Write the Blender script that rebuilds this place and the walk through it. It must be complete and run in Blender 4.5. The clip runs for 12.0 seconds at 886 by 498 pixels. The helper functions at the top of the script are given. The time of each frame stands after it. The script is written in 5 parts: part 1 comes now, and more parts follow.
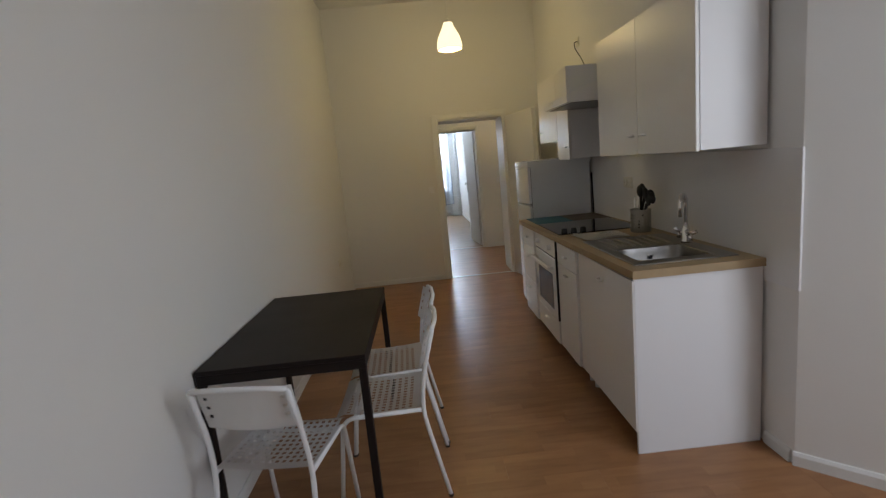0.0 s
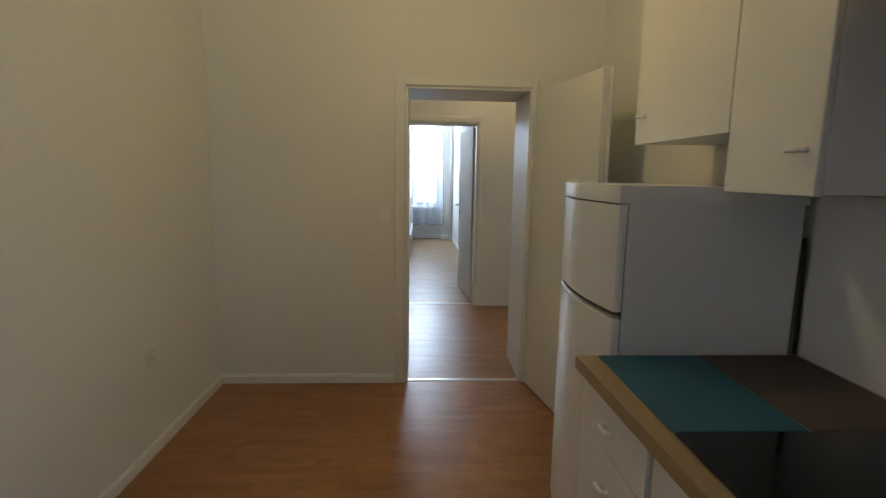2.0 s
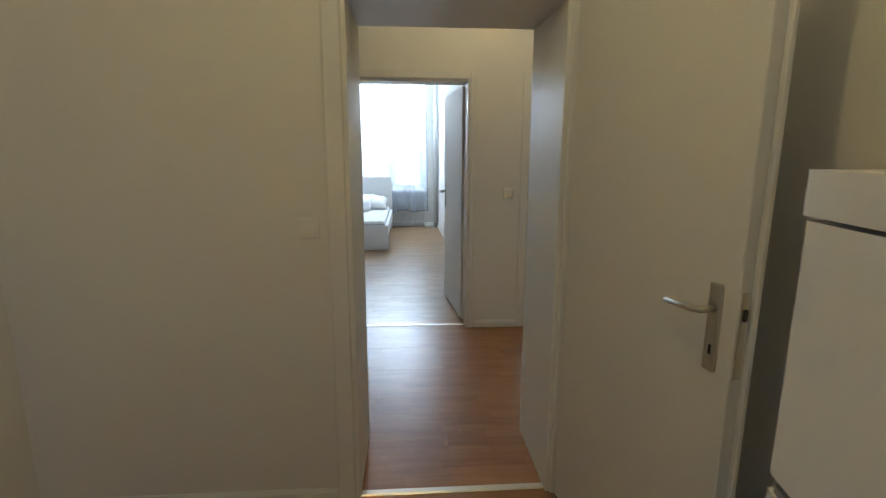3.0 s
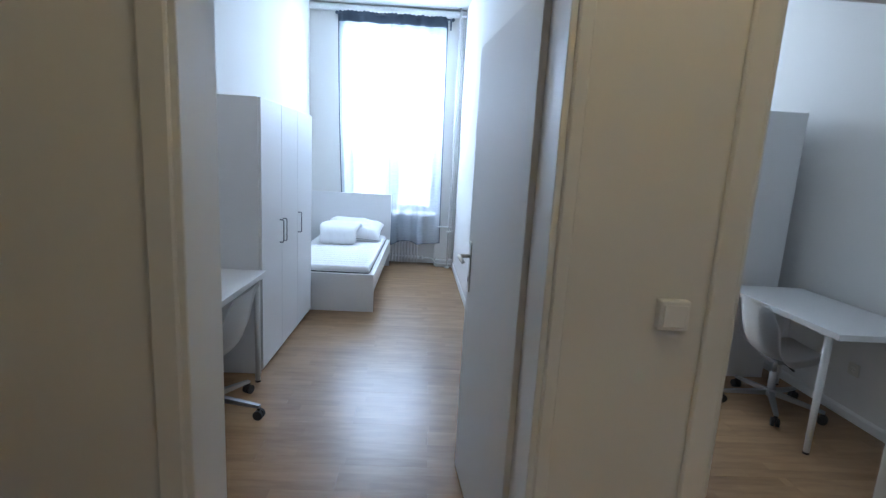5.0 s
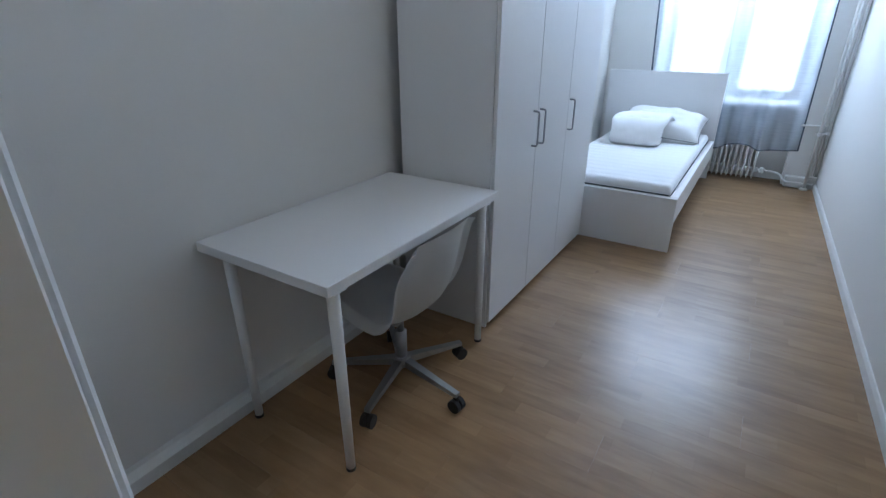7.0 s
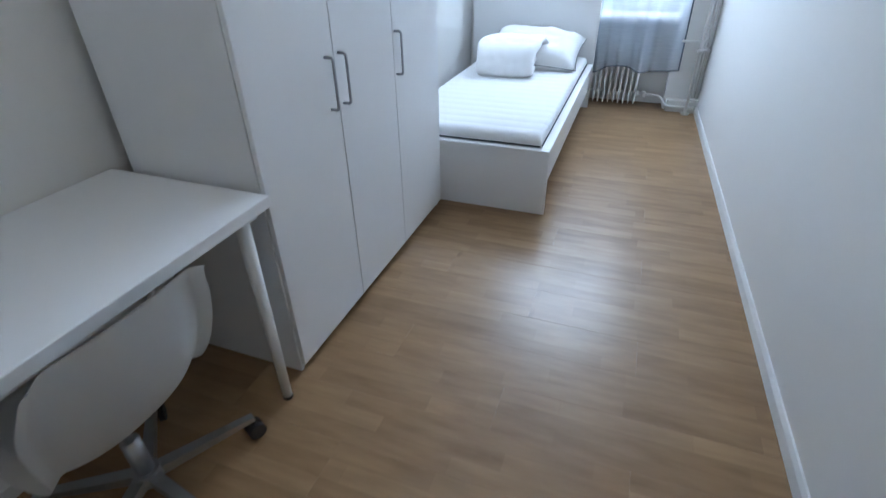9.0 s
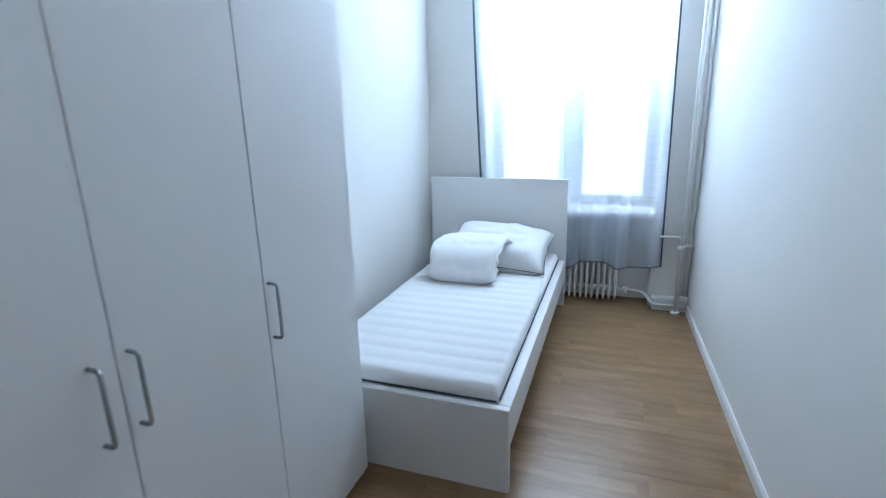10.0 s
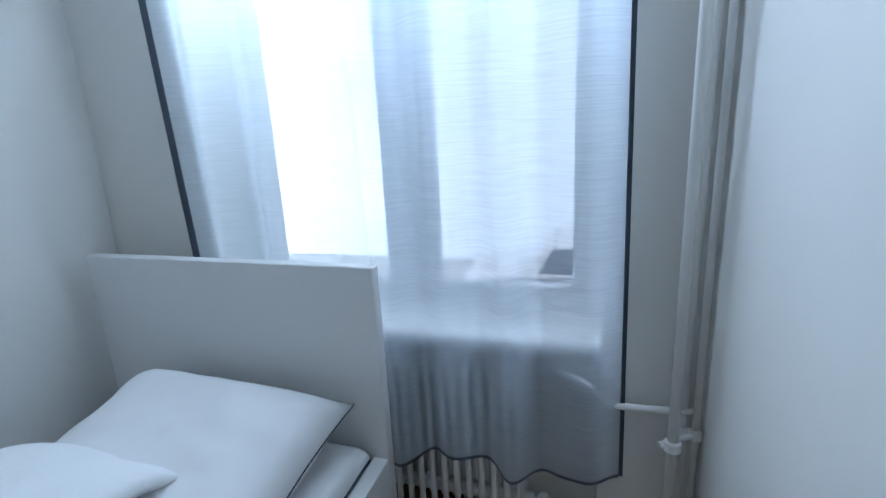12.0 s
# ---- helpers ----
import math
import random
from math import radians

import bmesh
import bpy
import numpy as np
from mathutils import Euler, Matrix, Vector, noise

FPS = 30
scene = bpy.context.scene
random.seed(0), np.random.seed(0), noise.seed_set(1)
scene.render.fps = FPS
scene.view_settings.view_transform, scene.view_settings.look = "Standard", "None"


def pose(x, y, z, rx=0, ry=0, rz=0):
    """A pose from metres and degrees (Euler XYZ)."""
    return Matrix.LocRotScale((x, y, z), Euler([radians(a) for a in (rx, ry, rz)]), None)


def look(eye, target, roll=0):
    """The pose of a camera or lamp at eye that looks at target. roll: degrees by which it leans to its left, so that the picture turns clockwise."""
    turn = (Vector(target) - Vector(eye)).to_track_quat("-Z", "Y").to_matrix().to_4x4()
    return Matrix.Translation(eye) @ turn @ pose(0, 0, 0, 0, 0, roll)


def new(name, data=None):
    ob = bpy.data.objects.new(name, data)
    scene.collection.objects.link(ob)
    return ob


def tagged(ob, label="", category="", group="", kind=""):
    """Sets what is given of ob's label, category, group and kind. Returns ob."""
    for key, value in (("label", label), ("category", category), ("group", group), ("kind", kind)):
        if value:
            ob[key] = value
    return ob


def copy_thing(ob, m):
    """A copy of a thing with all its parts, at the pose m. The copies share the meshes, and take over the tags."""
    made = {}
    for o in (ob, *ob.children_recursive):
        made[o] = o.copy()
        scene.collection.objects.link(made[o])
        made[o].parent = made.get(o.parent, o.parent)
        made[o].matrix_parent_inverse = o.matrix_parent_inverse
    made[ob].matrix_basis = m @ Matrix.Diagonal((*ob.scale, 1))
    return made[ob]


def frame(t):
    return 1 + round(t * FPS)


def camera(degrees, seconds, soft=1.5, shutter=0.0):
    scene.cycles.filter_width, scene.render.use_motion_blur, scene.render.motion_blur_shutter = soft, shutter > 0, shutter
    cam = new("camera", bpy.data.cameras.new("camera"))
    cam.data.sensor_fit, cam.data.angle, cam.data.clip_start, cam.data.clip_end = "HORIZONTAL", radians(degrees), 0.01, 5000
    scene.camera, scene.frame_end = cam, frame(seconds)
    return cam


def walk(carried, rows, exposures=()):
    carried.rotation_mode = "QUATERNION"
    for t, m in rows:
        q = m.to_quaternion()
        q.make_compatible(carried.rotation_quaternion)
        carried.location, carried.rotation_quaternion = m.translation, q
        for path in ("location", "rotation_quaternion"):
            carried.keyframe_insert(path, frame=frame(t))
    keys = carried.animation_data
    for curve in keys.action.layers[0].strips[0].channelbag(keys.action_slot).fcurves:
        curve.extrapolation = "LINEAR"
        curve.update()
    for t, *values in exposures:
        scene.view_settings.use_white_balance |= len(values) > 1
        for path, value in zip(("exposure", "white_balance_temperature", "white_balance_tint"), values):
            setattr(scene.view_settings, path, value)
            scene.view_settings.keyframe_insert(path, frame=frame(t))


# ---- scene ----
# the walk: seconds, eye, point looked at, roll
PATH = [
    (0, (0.49, 0.388, 1.506), (0.556, 2.437, 1.152), -5.5),
    (0.5, (0.622, 1.199, 1.491), (0.682, 3.257, 1.189), -1.7),
    (1, (0.662, 1.935, 1.489), (0.796, 3.993, 1.224), -0.4),
    (1.5, (0.819, 2.653, 1.485), (0.922, 4.714, 1.214), -2.0),
    (2, (0.872, 3.412, 1.477), (0.968, 5.466, 1.164), 0.9),
    (2.5, (0.979, 4.141, 1.479), (1.059, 6.195, 1.161), 0.2),
    (3, (1.001, 4.869, 1.471), (1.147, 6.905, 1.069), 0.2),
    (3.2, (1.034, 5.119, 1.468), (1.241, 7.136, 1.003), -0.0),
    (4.8, (1.139, 7.347, 1.538), (1.266, 9.314, 1.194), 3.6),
    (5, (1.157, 7.622, 1.511), (1.241, 9.589, 1.155), 3.2),
    (5.5, (1.174, 8.235, 1.5), (1.284, 10.195, 1.12), 1.5),
    (5.7, (1.19, 8.45, 1.482), (1.216, 10.415, 1.108), 2.1),
    (6, (1.128, 8.736, 1.483), (0.815, 10.666, 1.061), 2.6),
    (6.2, (1.098, 8.844, 1.464), (0.59, 10.719, 0.985), 2.8),
    (6.5, (1.036, 8.926, 1.441), (0.193, 10.641, 0.854), 1.4),
    (6.7, (1.044, 8.933, 1.41), (0.054, 10.534, 0.735), 1.0),
    (8.3, (1.003, 9.212, 1.308), (0.255, 10.548, 0.021), -0.2),
    (8.5, (0.987, 9.375, 1.281), (0.336, 10.779, 0.014), -1.9),
    (9, (1.036, 9.817, 1.342), (0.437, 11.391, 0.264), -1.0),
    (9.5, (1.001, 10.212, 1.444), (0.396, 11.977, 0.724), 0.7),
    (10, (1.024, 10.654, 1.46), (0.382, 12.477, 0.947), -1.3),
    (10.5, (1.07, 11.298, 1.438), (0.437, 13.12, 0.91), -1.4),
    (11, (1.094, 11.904, 1.379), (0.63, 13.782, 0.874), 0.1),
    (11.2, (1.15, 12.229, 1.37), (0.723, 14.122, 0.888), -0.4),
    (11.5, (1.252, 12.624, 1.417), (0.754, 14.481, 0.866), -0.6),
    (12, (1.297, 13.211, 1.39), (0.711, 15.058, 0.888), -2.9),
]
cam = camera(84.0, 12.0, soft=1.2, shutter=0.15)
EXPOSURES = [(0.0, -0.06, 6250, 12), (0.5, -0.2, 6200, 12), (1.0, -0.1, 6100, 12), (3.0, 0.08, 6000, 8), (5.0, -0.05, 5450, 12), (5.5, -0.2, 5420, 12), (6.5, -0.33, 5450, 12), (8.5, 0.03, 5750, 12),
             (9.0, 0.0, 5650, 11), (9.5, -0.15, 5600, 10), (10.5, -0.72, 5600, 9), (11.5, -1.25, 5650, 9), (12.0, -1.27, 5650, 9)]
walk(cam, [(t, look(eye, target, roll)) for t, eye, target, roll in PATH], EXPOSURES)

# ---- light ----
world = bpy.data.worlds.new("sky")
scene.world = world
world.use_nodes = True
_wn = world.node_tree.nodes
_sky = _wn.new("ShaderNodeTexSky")
_sky.sky_type, _sky.sun_disc = "NISHITA", False
_sky.sun_elevation, _sky.sun_rotation = radians(40), radians(180)
world.node_tree.links.new(_sky.outputs[0], _wn["Background"].inputs[0])
_wn["Background"].inputs[1].default_value = 0.15


def area_lamp(name, m, sx, sy, power, colour):
    data = bpy.data.lights.new(name, "AREA")
    data.shape, data.size, data.size_y, data.energy, data.color = "RECTANGLE", sx, sy, power, colour
    ob = new(name, data)
    ob.matrix_basis = m
    return ob


def bulb_lamp(name, x, y, z, power, colour, radius=0.04):
    data = bpy.data.lights.new(name, "POINT")
    data.energy, data.color, data.shadow_soft_size = power, colour, radius
    ob = new(name, data)
    ob.location = (x, y, z)
    return ob


sun = bpy.data.lights.new("sun", "SUN")
sun.energy, sun.angle, sun.color = 5.0, radians(0.5), (1.0, 0.95, 0.88)
sun_ob = new("sun", sun)
sun_ob.rotation_euler = (radians(50), 0, radians(12))
WIN_POWER, WIN2_POWER, KWIN_POWER = 95.0, 85.0, 41.0
# skylight in the openings of the windows
area_lamp("window_light", look((0.675, 14.77, 2.45), (0.675, 10.0, 1.6)), 1.2, 1.2, WIN_POWER, (0.76, 0.88, 1.0))
area_lamp("window_light", look((3.0, 14.77, 2.45), (3.0, 10.0, 1.6)), 1.2, 1.2, WIN2_POWER, (0.80, 0.91, 1.0))
area_lamp("window_light", look((3.36, 0.2, 1.75), (1.5, 2.5, 0.2)), 1.5, 1.8, KWIN_POWER, (0.90, 0.94, 1.0))
bulb_lamp("kitchen_bulb", 0.91, 5.48, 2.66, 9.2, (1.0, 0.76, 0.31))
# assumed source, out of view, for the warm light in the hall
bulb_lamp("unseen_hall_bulb", 1.6, 8.1, 2.9, 8.2, (1.0, 0.80, 0.45))
# added fill inside the switched-off bedroom pendant
bulb_lamp("bedroom_fill", 0.60, 10.45, 2.60, 6.0, (1.0, 0.86, 0.66))

# ---- materials ----


def material(name, colour, rough=0.5, metal=0.0, vary=0.06, scale=6.0, bump=0.0, bump_scale=60.0, island=0.0, spec=0.5):
    """A surface with broad stains, fine grain and relief."""
    mat = bpy.data.materials.new(name)
    mat.use_nodes = True
    n, l = mat.node_tree.nodes, mat.node_tree.links
    b = n["Principled BSDF"]
    b.inputs["Roughness"].default_value, b.inputs["Metallic"].default_value = rough, metal
    b.inputs["Specular IOR Level"].default_value = spec
    co = n.new("ShaderNodeTexCoord")
    wide, fine = n.new("ShaderNodeTexNoise"), n.new("ShaderNodeTexNoise")
    wide.inputs["Scale"].default_value, wide.inputs["Detail"].default_value = scale * 0.25, 4
    fine.inputs["Scale"].default_value, fine.inputs["Detail"].default_value = bump_scale, 6
    l.new(co.outputs["Object"], wide.inputs["Vector"])
    l.new(co.outputs["Object"], fine.inputs["Vector"])
    mix = n.new("ShaderNodeMix")
    mix.data_type = "RGBA"
    mix.inputs[6].default_value = (*[c * (1 - vary) for c in colour], 1)
    mix.inputs[7].default_value = (*[min(1, c * (1 + vary)) for c in colour], 1)
    add = n.new("ShaderNodeMath")
    add.operation = "MULTIPLY_ADD"
    add.inputs[1].default_value = 0.3
    l.new(fine.outputs[0], add.inputs[0])
    l.new(wide.outputs[0], add.inputs[2])
    sub = n.new("ShaderNodeMath")
    sub.operation = "SUBTRACT"
    sub.inputs[1].default_value = 0.15
    l.new(add.outputs[0], sub.inputs[0])
    l.new(sub.outputs[0], mix.inputs[0])
    l.new(mix.outputs[2], b.inputs["Base Color"])
    ro = n.new("ShaderNodeMapRange")
    ro.inputs[3].default_value, ro.inputs[4].default_value = rough * 0.85, min(1, rough * 1.15)
    l.new(wide.outputs[0], ro.inputs[0])
    l.new(ro.outputs[0], b.inputs["Roughness"])
    if bump:
        bu = n.new("ShaderNodeBump")
        bu.inputs["Strength"].default_value, bu.inputs["Distance"].default_value = bump, 0.004
        l.new(fine.outputs[0], bu.inputs["Height"])
        l.new(bu.outputs[0], b.inputs["Normal"])
    return mat


def laminate(name, dark, light):
    """Beech strip laminate: short strips along x, streaky grain, satin coat."""
    mat = bpy.data.materials.new(name)
    mat.use_nodes = True
    n, l = mat.node_tree.nodes, mat.node_tree.links
    b = n["Principled BSDF"]
    co, info = n.new("ShaderNodeTexCoord"), n.new("ShaderNodeObjectInfo")
    shift = n.new("ShaderNodeVectorMath")
    shift.operation = "MULTIPLY_ADD"
    comb = n.new("ShaderNodeCombineXYZ")
    l.new(info.outputs["Random"], comb.inputs[0])
    l.new(info.outputs["Random"], comb.inputs[2])
    shift.inputs[1].default_value = (7.0, 0.0, 9.0)
    l.new(comb.outputs[0], shift.inputs[0])
    l.new(co.outputs["Object"], shift.inputs[2])
    brick = n.new("ShaderNodeTexBrick")
    brick.offset, brick.offset_frequency = 0.37, 2
    brick.inputs["Color1"].default_value = (0.0, 0.0, 0.0, 1)
    brick.inputs["Color2"].default_value = (1.0, 1.0, 1.0, 1)
    brick.inputs["Mortar"].default_value = (0.25, 0.25, 0.25, 1)
    brick.inputs["Scale"].default_value = 1.0
    brick.inputs["Mortar Size"].default_value = 0.0008
    brick.inputs["Brick Width"].default_value, brick.inputs["Row Height"].default_value = 0.41, 0.065
    l.new(shift.outputs[0], brick.inputs["Vector"])
    stretch = n.new("ShaderNodeMapping")
    stretch.inputs["Scale"].default_value = (3.0, 15.0, 1.0)
    l.new(shift.outputs[0], stretch.inputs["Vector"])
    grain = n.new("ShaderNodeTexNoise")
    grain.inputs["Scale"].default_value, grain.inputs["Detail"].default_value = 1.6, 7
    l.new(stretch.outputs[0], grain.inputs["Vector"])
    ramp = n.new("ShaderNodeValToRGB")
    ramp.color_ramp.elements[0].color, ramp.color_ramp.elements[0].position = (*dark, 1), 0.2
    ramp.color_ramp.elements[1].color, ramp.color_ramp.elements[1].position = (*light, 1), 0.8
    mixv = n.new("ShaderNodeMath")
    mixv.operation = "MULTIPLY_ADD"
    mixv.inputs[1].default_value = 0.27
    half = n.new("ShaderNodeMath")
    half.operation = "MULTIPLY"
    half.inputs[1].default_value = 0.75
    l.new(grain.outputs[0], half.inputs[0])
    l.new(brick.outputs["Color"], mixv.inputs[0])
    l.new(half.outputs[0], mixv.inputs[2])
    l.new(mixv.outputs[0], ramp.inputs[0])
    l.new(ramp.outputs[0], b.inputs["Base Color"])
    b.inputs["Roughness"].default_value = 0.29
    b.inputs["Specular IOR Level"].default_value = 0.36
    bu = n.new("ShaderNodeBump")
    bu.inputs["Strength"].default_value, bu.inputs["Distance"].default_value = 0.10, 0.002
    l.new(grain.outputs[0], bu.inputs["Height"])
    l.new(bu.outputs[0], b.inputs["Normal"])
    return mat


def cloth_sheer(name, colour, clear):
    """Thin woven curtain: part open weave, part cloth lit through."""
    mat = bpy.data.materials.new(name)
    mat.use_nodes = True
    n, l = mat.node_tree.nodes, mat.node_tree.links
    n.remove(n["Principled BSDF"])
    tl, tp, df = n.new("ShaderNodeBsdfTranslucent"), n.new("ShaderNodeBsdfTransparent"), n.new("ShaderNodeBsdfDiffuse")
    for s in (tl, df):
        s.inputs["Color"].default_value = (*colour, 1)
    m1, m2 = n.new("ShaderNodeMixShader"), n.new("ShaderNodeMixShader")
    m1.inputs[0].default_value = 0.25
    l.new(tl.outputs[0], m1.inputs[1])
    l.new(df.outputs[0], m1.inputs[2])
    co = n.new("ShaderNodeTexCoord")
    mp = n.new("ShaderNodeMapping")
    mp.inputs["Scale"].default_value = (7, 7, 170)
    weave = n.new("ShaderNodeTexNoise")
    weave.inputs["Scale"].default_value = 1.0
    l.new(co.outputs["Object"], mp.inputs[0])
    l.new(mp.outputs[0], weave.inputs["Vector"])
    ra = n.new("ShaderNodeMapRange")
    ra.inputs[3].default_value, ra.inputs[4].default_value = clear - 0.07, clear + 0.07
    l.new(weave.outputs[0], ra.inputs[0])
    l.new(ra.outputs[0], m2.inputs[0])
    l.new(m1.outputs[0], m2.inputs[1])
    l.new(tp.outputs[0], m2.inputs[2])
    l.new(m2.outputs[0], n["Material Output"].inputs[0])
    return mat


def glowing(name, colour, strength):
    mat = bpy.data.materials.new(name)
    mat.use_nodes = True
    b = mat.node_tree.nodes["Principled BSDF"]
    b.inputs["Base Color"].default_value = (*colour, 1)
    b.inputs["Emission Color"].default_value = (*colour, 1)
    b.inputs["Emission Strength"].default_value = strength
    return mat


def glass(name):
    mat = bpy.data.materials.new(name)
    mat.use_nodes = True
    b = mat.node_tree.nodes["Principled BSDF"]
    b.inputs["Transmission Weight"].default_value, b.inputs["Roughness"].default_value = 1.0, 0.02
    b.inputs["IOR"].default_value = 1.05
    return mat


WALL = material("wall_paint", (0.80, 0.79, 0.76), 0.85, vary=0.03, scale=3, bump=0.07, bump_scale=140)
CEIL = material("ceiling_paint", (0.82, 0.82, 0.80), 0.9, vary=0.02, bump=0.2, bump_scale=90)
LACQUER = material("white_lacquer", (0.78, 0.78, 0.77), 0.50, vary=0.02, scale=4, bump=0.03, bump_scale=20)
TRIM = material("trim_paint", (0.80, 0.80, 0.78), 0.45, vary=0.03, scale=5, bump=0.08, bump_scale=40)
FOIL = material("white_foil_board", (0.78, 0.78, 0.78), 0.42, vary=0.02, scale=3, bump=0.05, bump_scale=180)
GLOSS = material("white_gloss_front", (0.80, 0.79, 0.76), 0.32, vary=0.02, scale=3)
FRIDGE = material("fridge_enamel", (0.78, 0.79, 0.80), 0.25, vary=0.02, scale=4, bump=0.04, bump_scale=300)
PLASTIC = material("white_plastic", (0.84, 0.84, 0.83), 0.40, vary=0.03, scale=8)
PLASTIC_OFF = material("ivory_plastic", (0.74, 0.72, 0.64), 0.40, vary=0.03, scale=8)
LAMINATE = laminate("beech_laminate", (0.20, 0.115, 0.052), (0.37, 0.235, 0.122))
LAMINATE_WARM = laminate("reddish_beech_laminate", (0.24, 0.108, 0.045), (0.40, 0.205, 0.092))
WORKTOP = material("beech_worktop", (0.37, 0.265, 0.14), 0.40, vary=0.16, scale=26, bump=0.06, bump_scale=60)
BLACKBROWN = material("black_brown_veneer", (0.014, 0.010, 0.009), 0.5, vary=0.25, scale=14, bump=0.08, bump_scale=80, spec=0.2)
STEEL = material("brushed_steel", (0.27, 0.26, 0.25), 0.33, 1.0, vary=0.06, scale=10, bump=0.05, bump_scale=200)
CHROME = material("chrome", (0.78, 0.78, 0.78), 0.10, 1.0, vary=0.02)
ALU = material("grey_aluminium", (0.40, 0.41, 0.43), 0.38, 1.0, vary=0.05, scale=10)
NICKEL = material("satin_nickel", (0.60, 0.58, 0.53), 0.35, 1.0, vary=0.05, scale=10)
BLACKGLASS = material("black_glass", (0.006, 0.006, 0.007), 0.08, vary=0.1)
BLACK = material("black_rubber", (0.015, 0.015, 0.016), 0.55, vary=0.15, scale=12)
DARKGREY = material("dark_grey", (0.07, 0.07, 0.075), 0.5, vary=0.1)
TEAL = material("teal_mat", (0.016, 0.105, 0.165), 0.7, vary=0.08, bump=0.3, bump_scale=400)
TAUPE = material("taupe_mat", (0.085, 0.065, 0.06), 0.7, vary=0.08, bump=0.3, bump_scale=400)
PAPER = material("paper", (0.86, 0.85, 0.81), 0.8, vary=0.03)
INK = material("grey_ink", (0.38, 0.38, 0.37), 0.8, vary=0.05)
COTTON = material("white_cotton", (0.80, 0.80, 0.80), 0.9, vary=0.02, scale=10, bump=0.35, bump_scale=350)
TOWEL = material("white_fleece", (0.85, 0.85, 0.85), 0.95, vary=0.02, scale=10, bump=0.22, bump_scale=120)
PIPING = material("dark_piping", (0.04, 0.06, 0.07), 0.8, vary=0.1)
RADPAINT = material("radiator_paint", (0.83, 0.83, 0.81), 0.45, vary=0.05, scale=12, bump=0.15, bump_scale=80)
SHEER = cloth_sheer("sheer_blue_grey_voile", (0.66, 0.74, 0.84), 0.50)
# same voile as SHEER; stronger backlight is put into the paler colour
SHEER_BACKLIT = cloth_sheer("backlit_pale_voile", (0.80, 0.88, 0.95), 0.40)
HEM = material("slate_blue_hem", (0.10, 0.125, 0.16), 0.85, vary=0.08, bump=0.3, bump_scale=300)
SHADE = glowing("milky_lamp_glass", (1.0, 0.80, 0.46), 1.6)
# shade of the switched-off pendant, brightened by a glow of its own
SHADE_OFF_GLOW = glowing("glowing_unlit_lamp_glass", (0.95, 0.97, 1.0), 0.9)
OVENGLASS = material("grey_oven_glass", (0.11, 0.105, 0.10), 0.25, vary=0.1)
GLASS = glass("window_glass")
BRASS = material("worn_brass_strip", (0.62, 0.60, 0.55), 0.3, 1.0, vary=0.08)
ASPHALT = material("pale_paving", (0.58, 0.58, 0.57), 0.9, vary=0.2, bump=0.4, bump_scale=80)
STONE = material("pale_render", (0.55, 0.53, 0.48), 0.9, vary=0.08, bump=0.3)
CARPAINT = material("white_car_paint", (0.80, 0.80, 0.80), 0.2, 0.0, vary=0.03)
# self-lit distance: mottled glow, painted brighter to the left as if sunlit
DAYLIGHT = glowing("glowing_hazy_distance", (0.86, 0.93, 1.0), 3.0)
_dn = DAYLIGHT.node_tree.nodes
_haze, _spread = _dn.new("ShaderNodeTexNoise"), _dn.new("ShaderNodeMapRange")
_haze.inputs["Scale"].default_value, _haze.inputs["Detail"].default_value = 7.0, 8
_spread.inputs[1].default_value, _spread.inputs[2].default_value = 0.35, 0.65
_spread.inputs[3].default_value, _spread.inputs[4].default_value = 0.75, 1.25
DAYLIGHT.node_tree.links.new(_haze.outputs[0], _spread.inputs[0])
_place, _axes, _left_glow, _glow = _dn.new("ShaderNodeTexCoord"), _dn.new("ShaderNodeSeparateXYZ"), _dn.new("ShaderNodeMapRange"), _dn.new("ShaderNodeMath")
_left_glow.inputs[1].default_value, _left_glow.inputs[2].default_value = -7.0, -1.5
_left_glow.inputs[3].default_value, _left_glow.inputs[4].default_value = 4.2, 1.2
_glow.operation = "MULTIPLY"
for _a, _b in ((_place.outputs["Object"], _axes.inputs[0]), (_axes.outputs[0], _left_glow.inputs[0]), (_left_glow.outputs[0], _glow.inputs[0]),
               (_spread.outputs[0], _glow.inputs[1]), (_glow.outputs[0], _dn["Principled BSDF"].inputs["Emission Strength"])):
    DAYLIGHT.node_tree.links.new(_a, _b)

# ---- mesh helpers ----
ORIGIN = {}


def thing(name, x, y, z, label, category, group=""):
    ob = tagged(new(name), label, category, group)
    ob.location = (x, y, z)
    ob.empty_display_size = 0.1
    ORIGIN[ob] = Vector((x, y, z))
    return ob


def part(name, bm, mat, parent=None, label="", smooth=False):
    """Links a bmesh, given in the room's metres, as one mesh under its thing."""
    if parent is not None:
        bmesh.ops.translate(bm, verts=bm.verts, vec=-ORIGIN[parent])
    me = bpy.data.meshes.new(name)
    bmesh.ops.recalc_face_normals(bm, faces=bm.faces)
    bm.to_mesh(me)
    bm.free()
    me.materials.append(mat)
    if smooth:
        for p in me.polygons:
            p.use_smooth = True
    ob = new(name, me)
    if parent is not None:
        ob.parent = parent
        ORIGIN[ob] = ORIGIN[parent]
    else:
        ORIGIN[ob] = Vector((0, 0, 0))
    if label:
        ob["label"] = label
    return ob


def structure(name, bm, mat, label, category):
    return tagged(part(name, bm, mat), label, category, "", "structure")


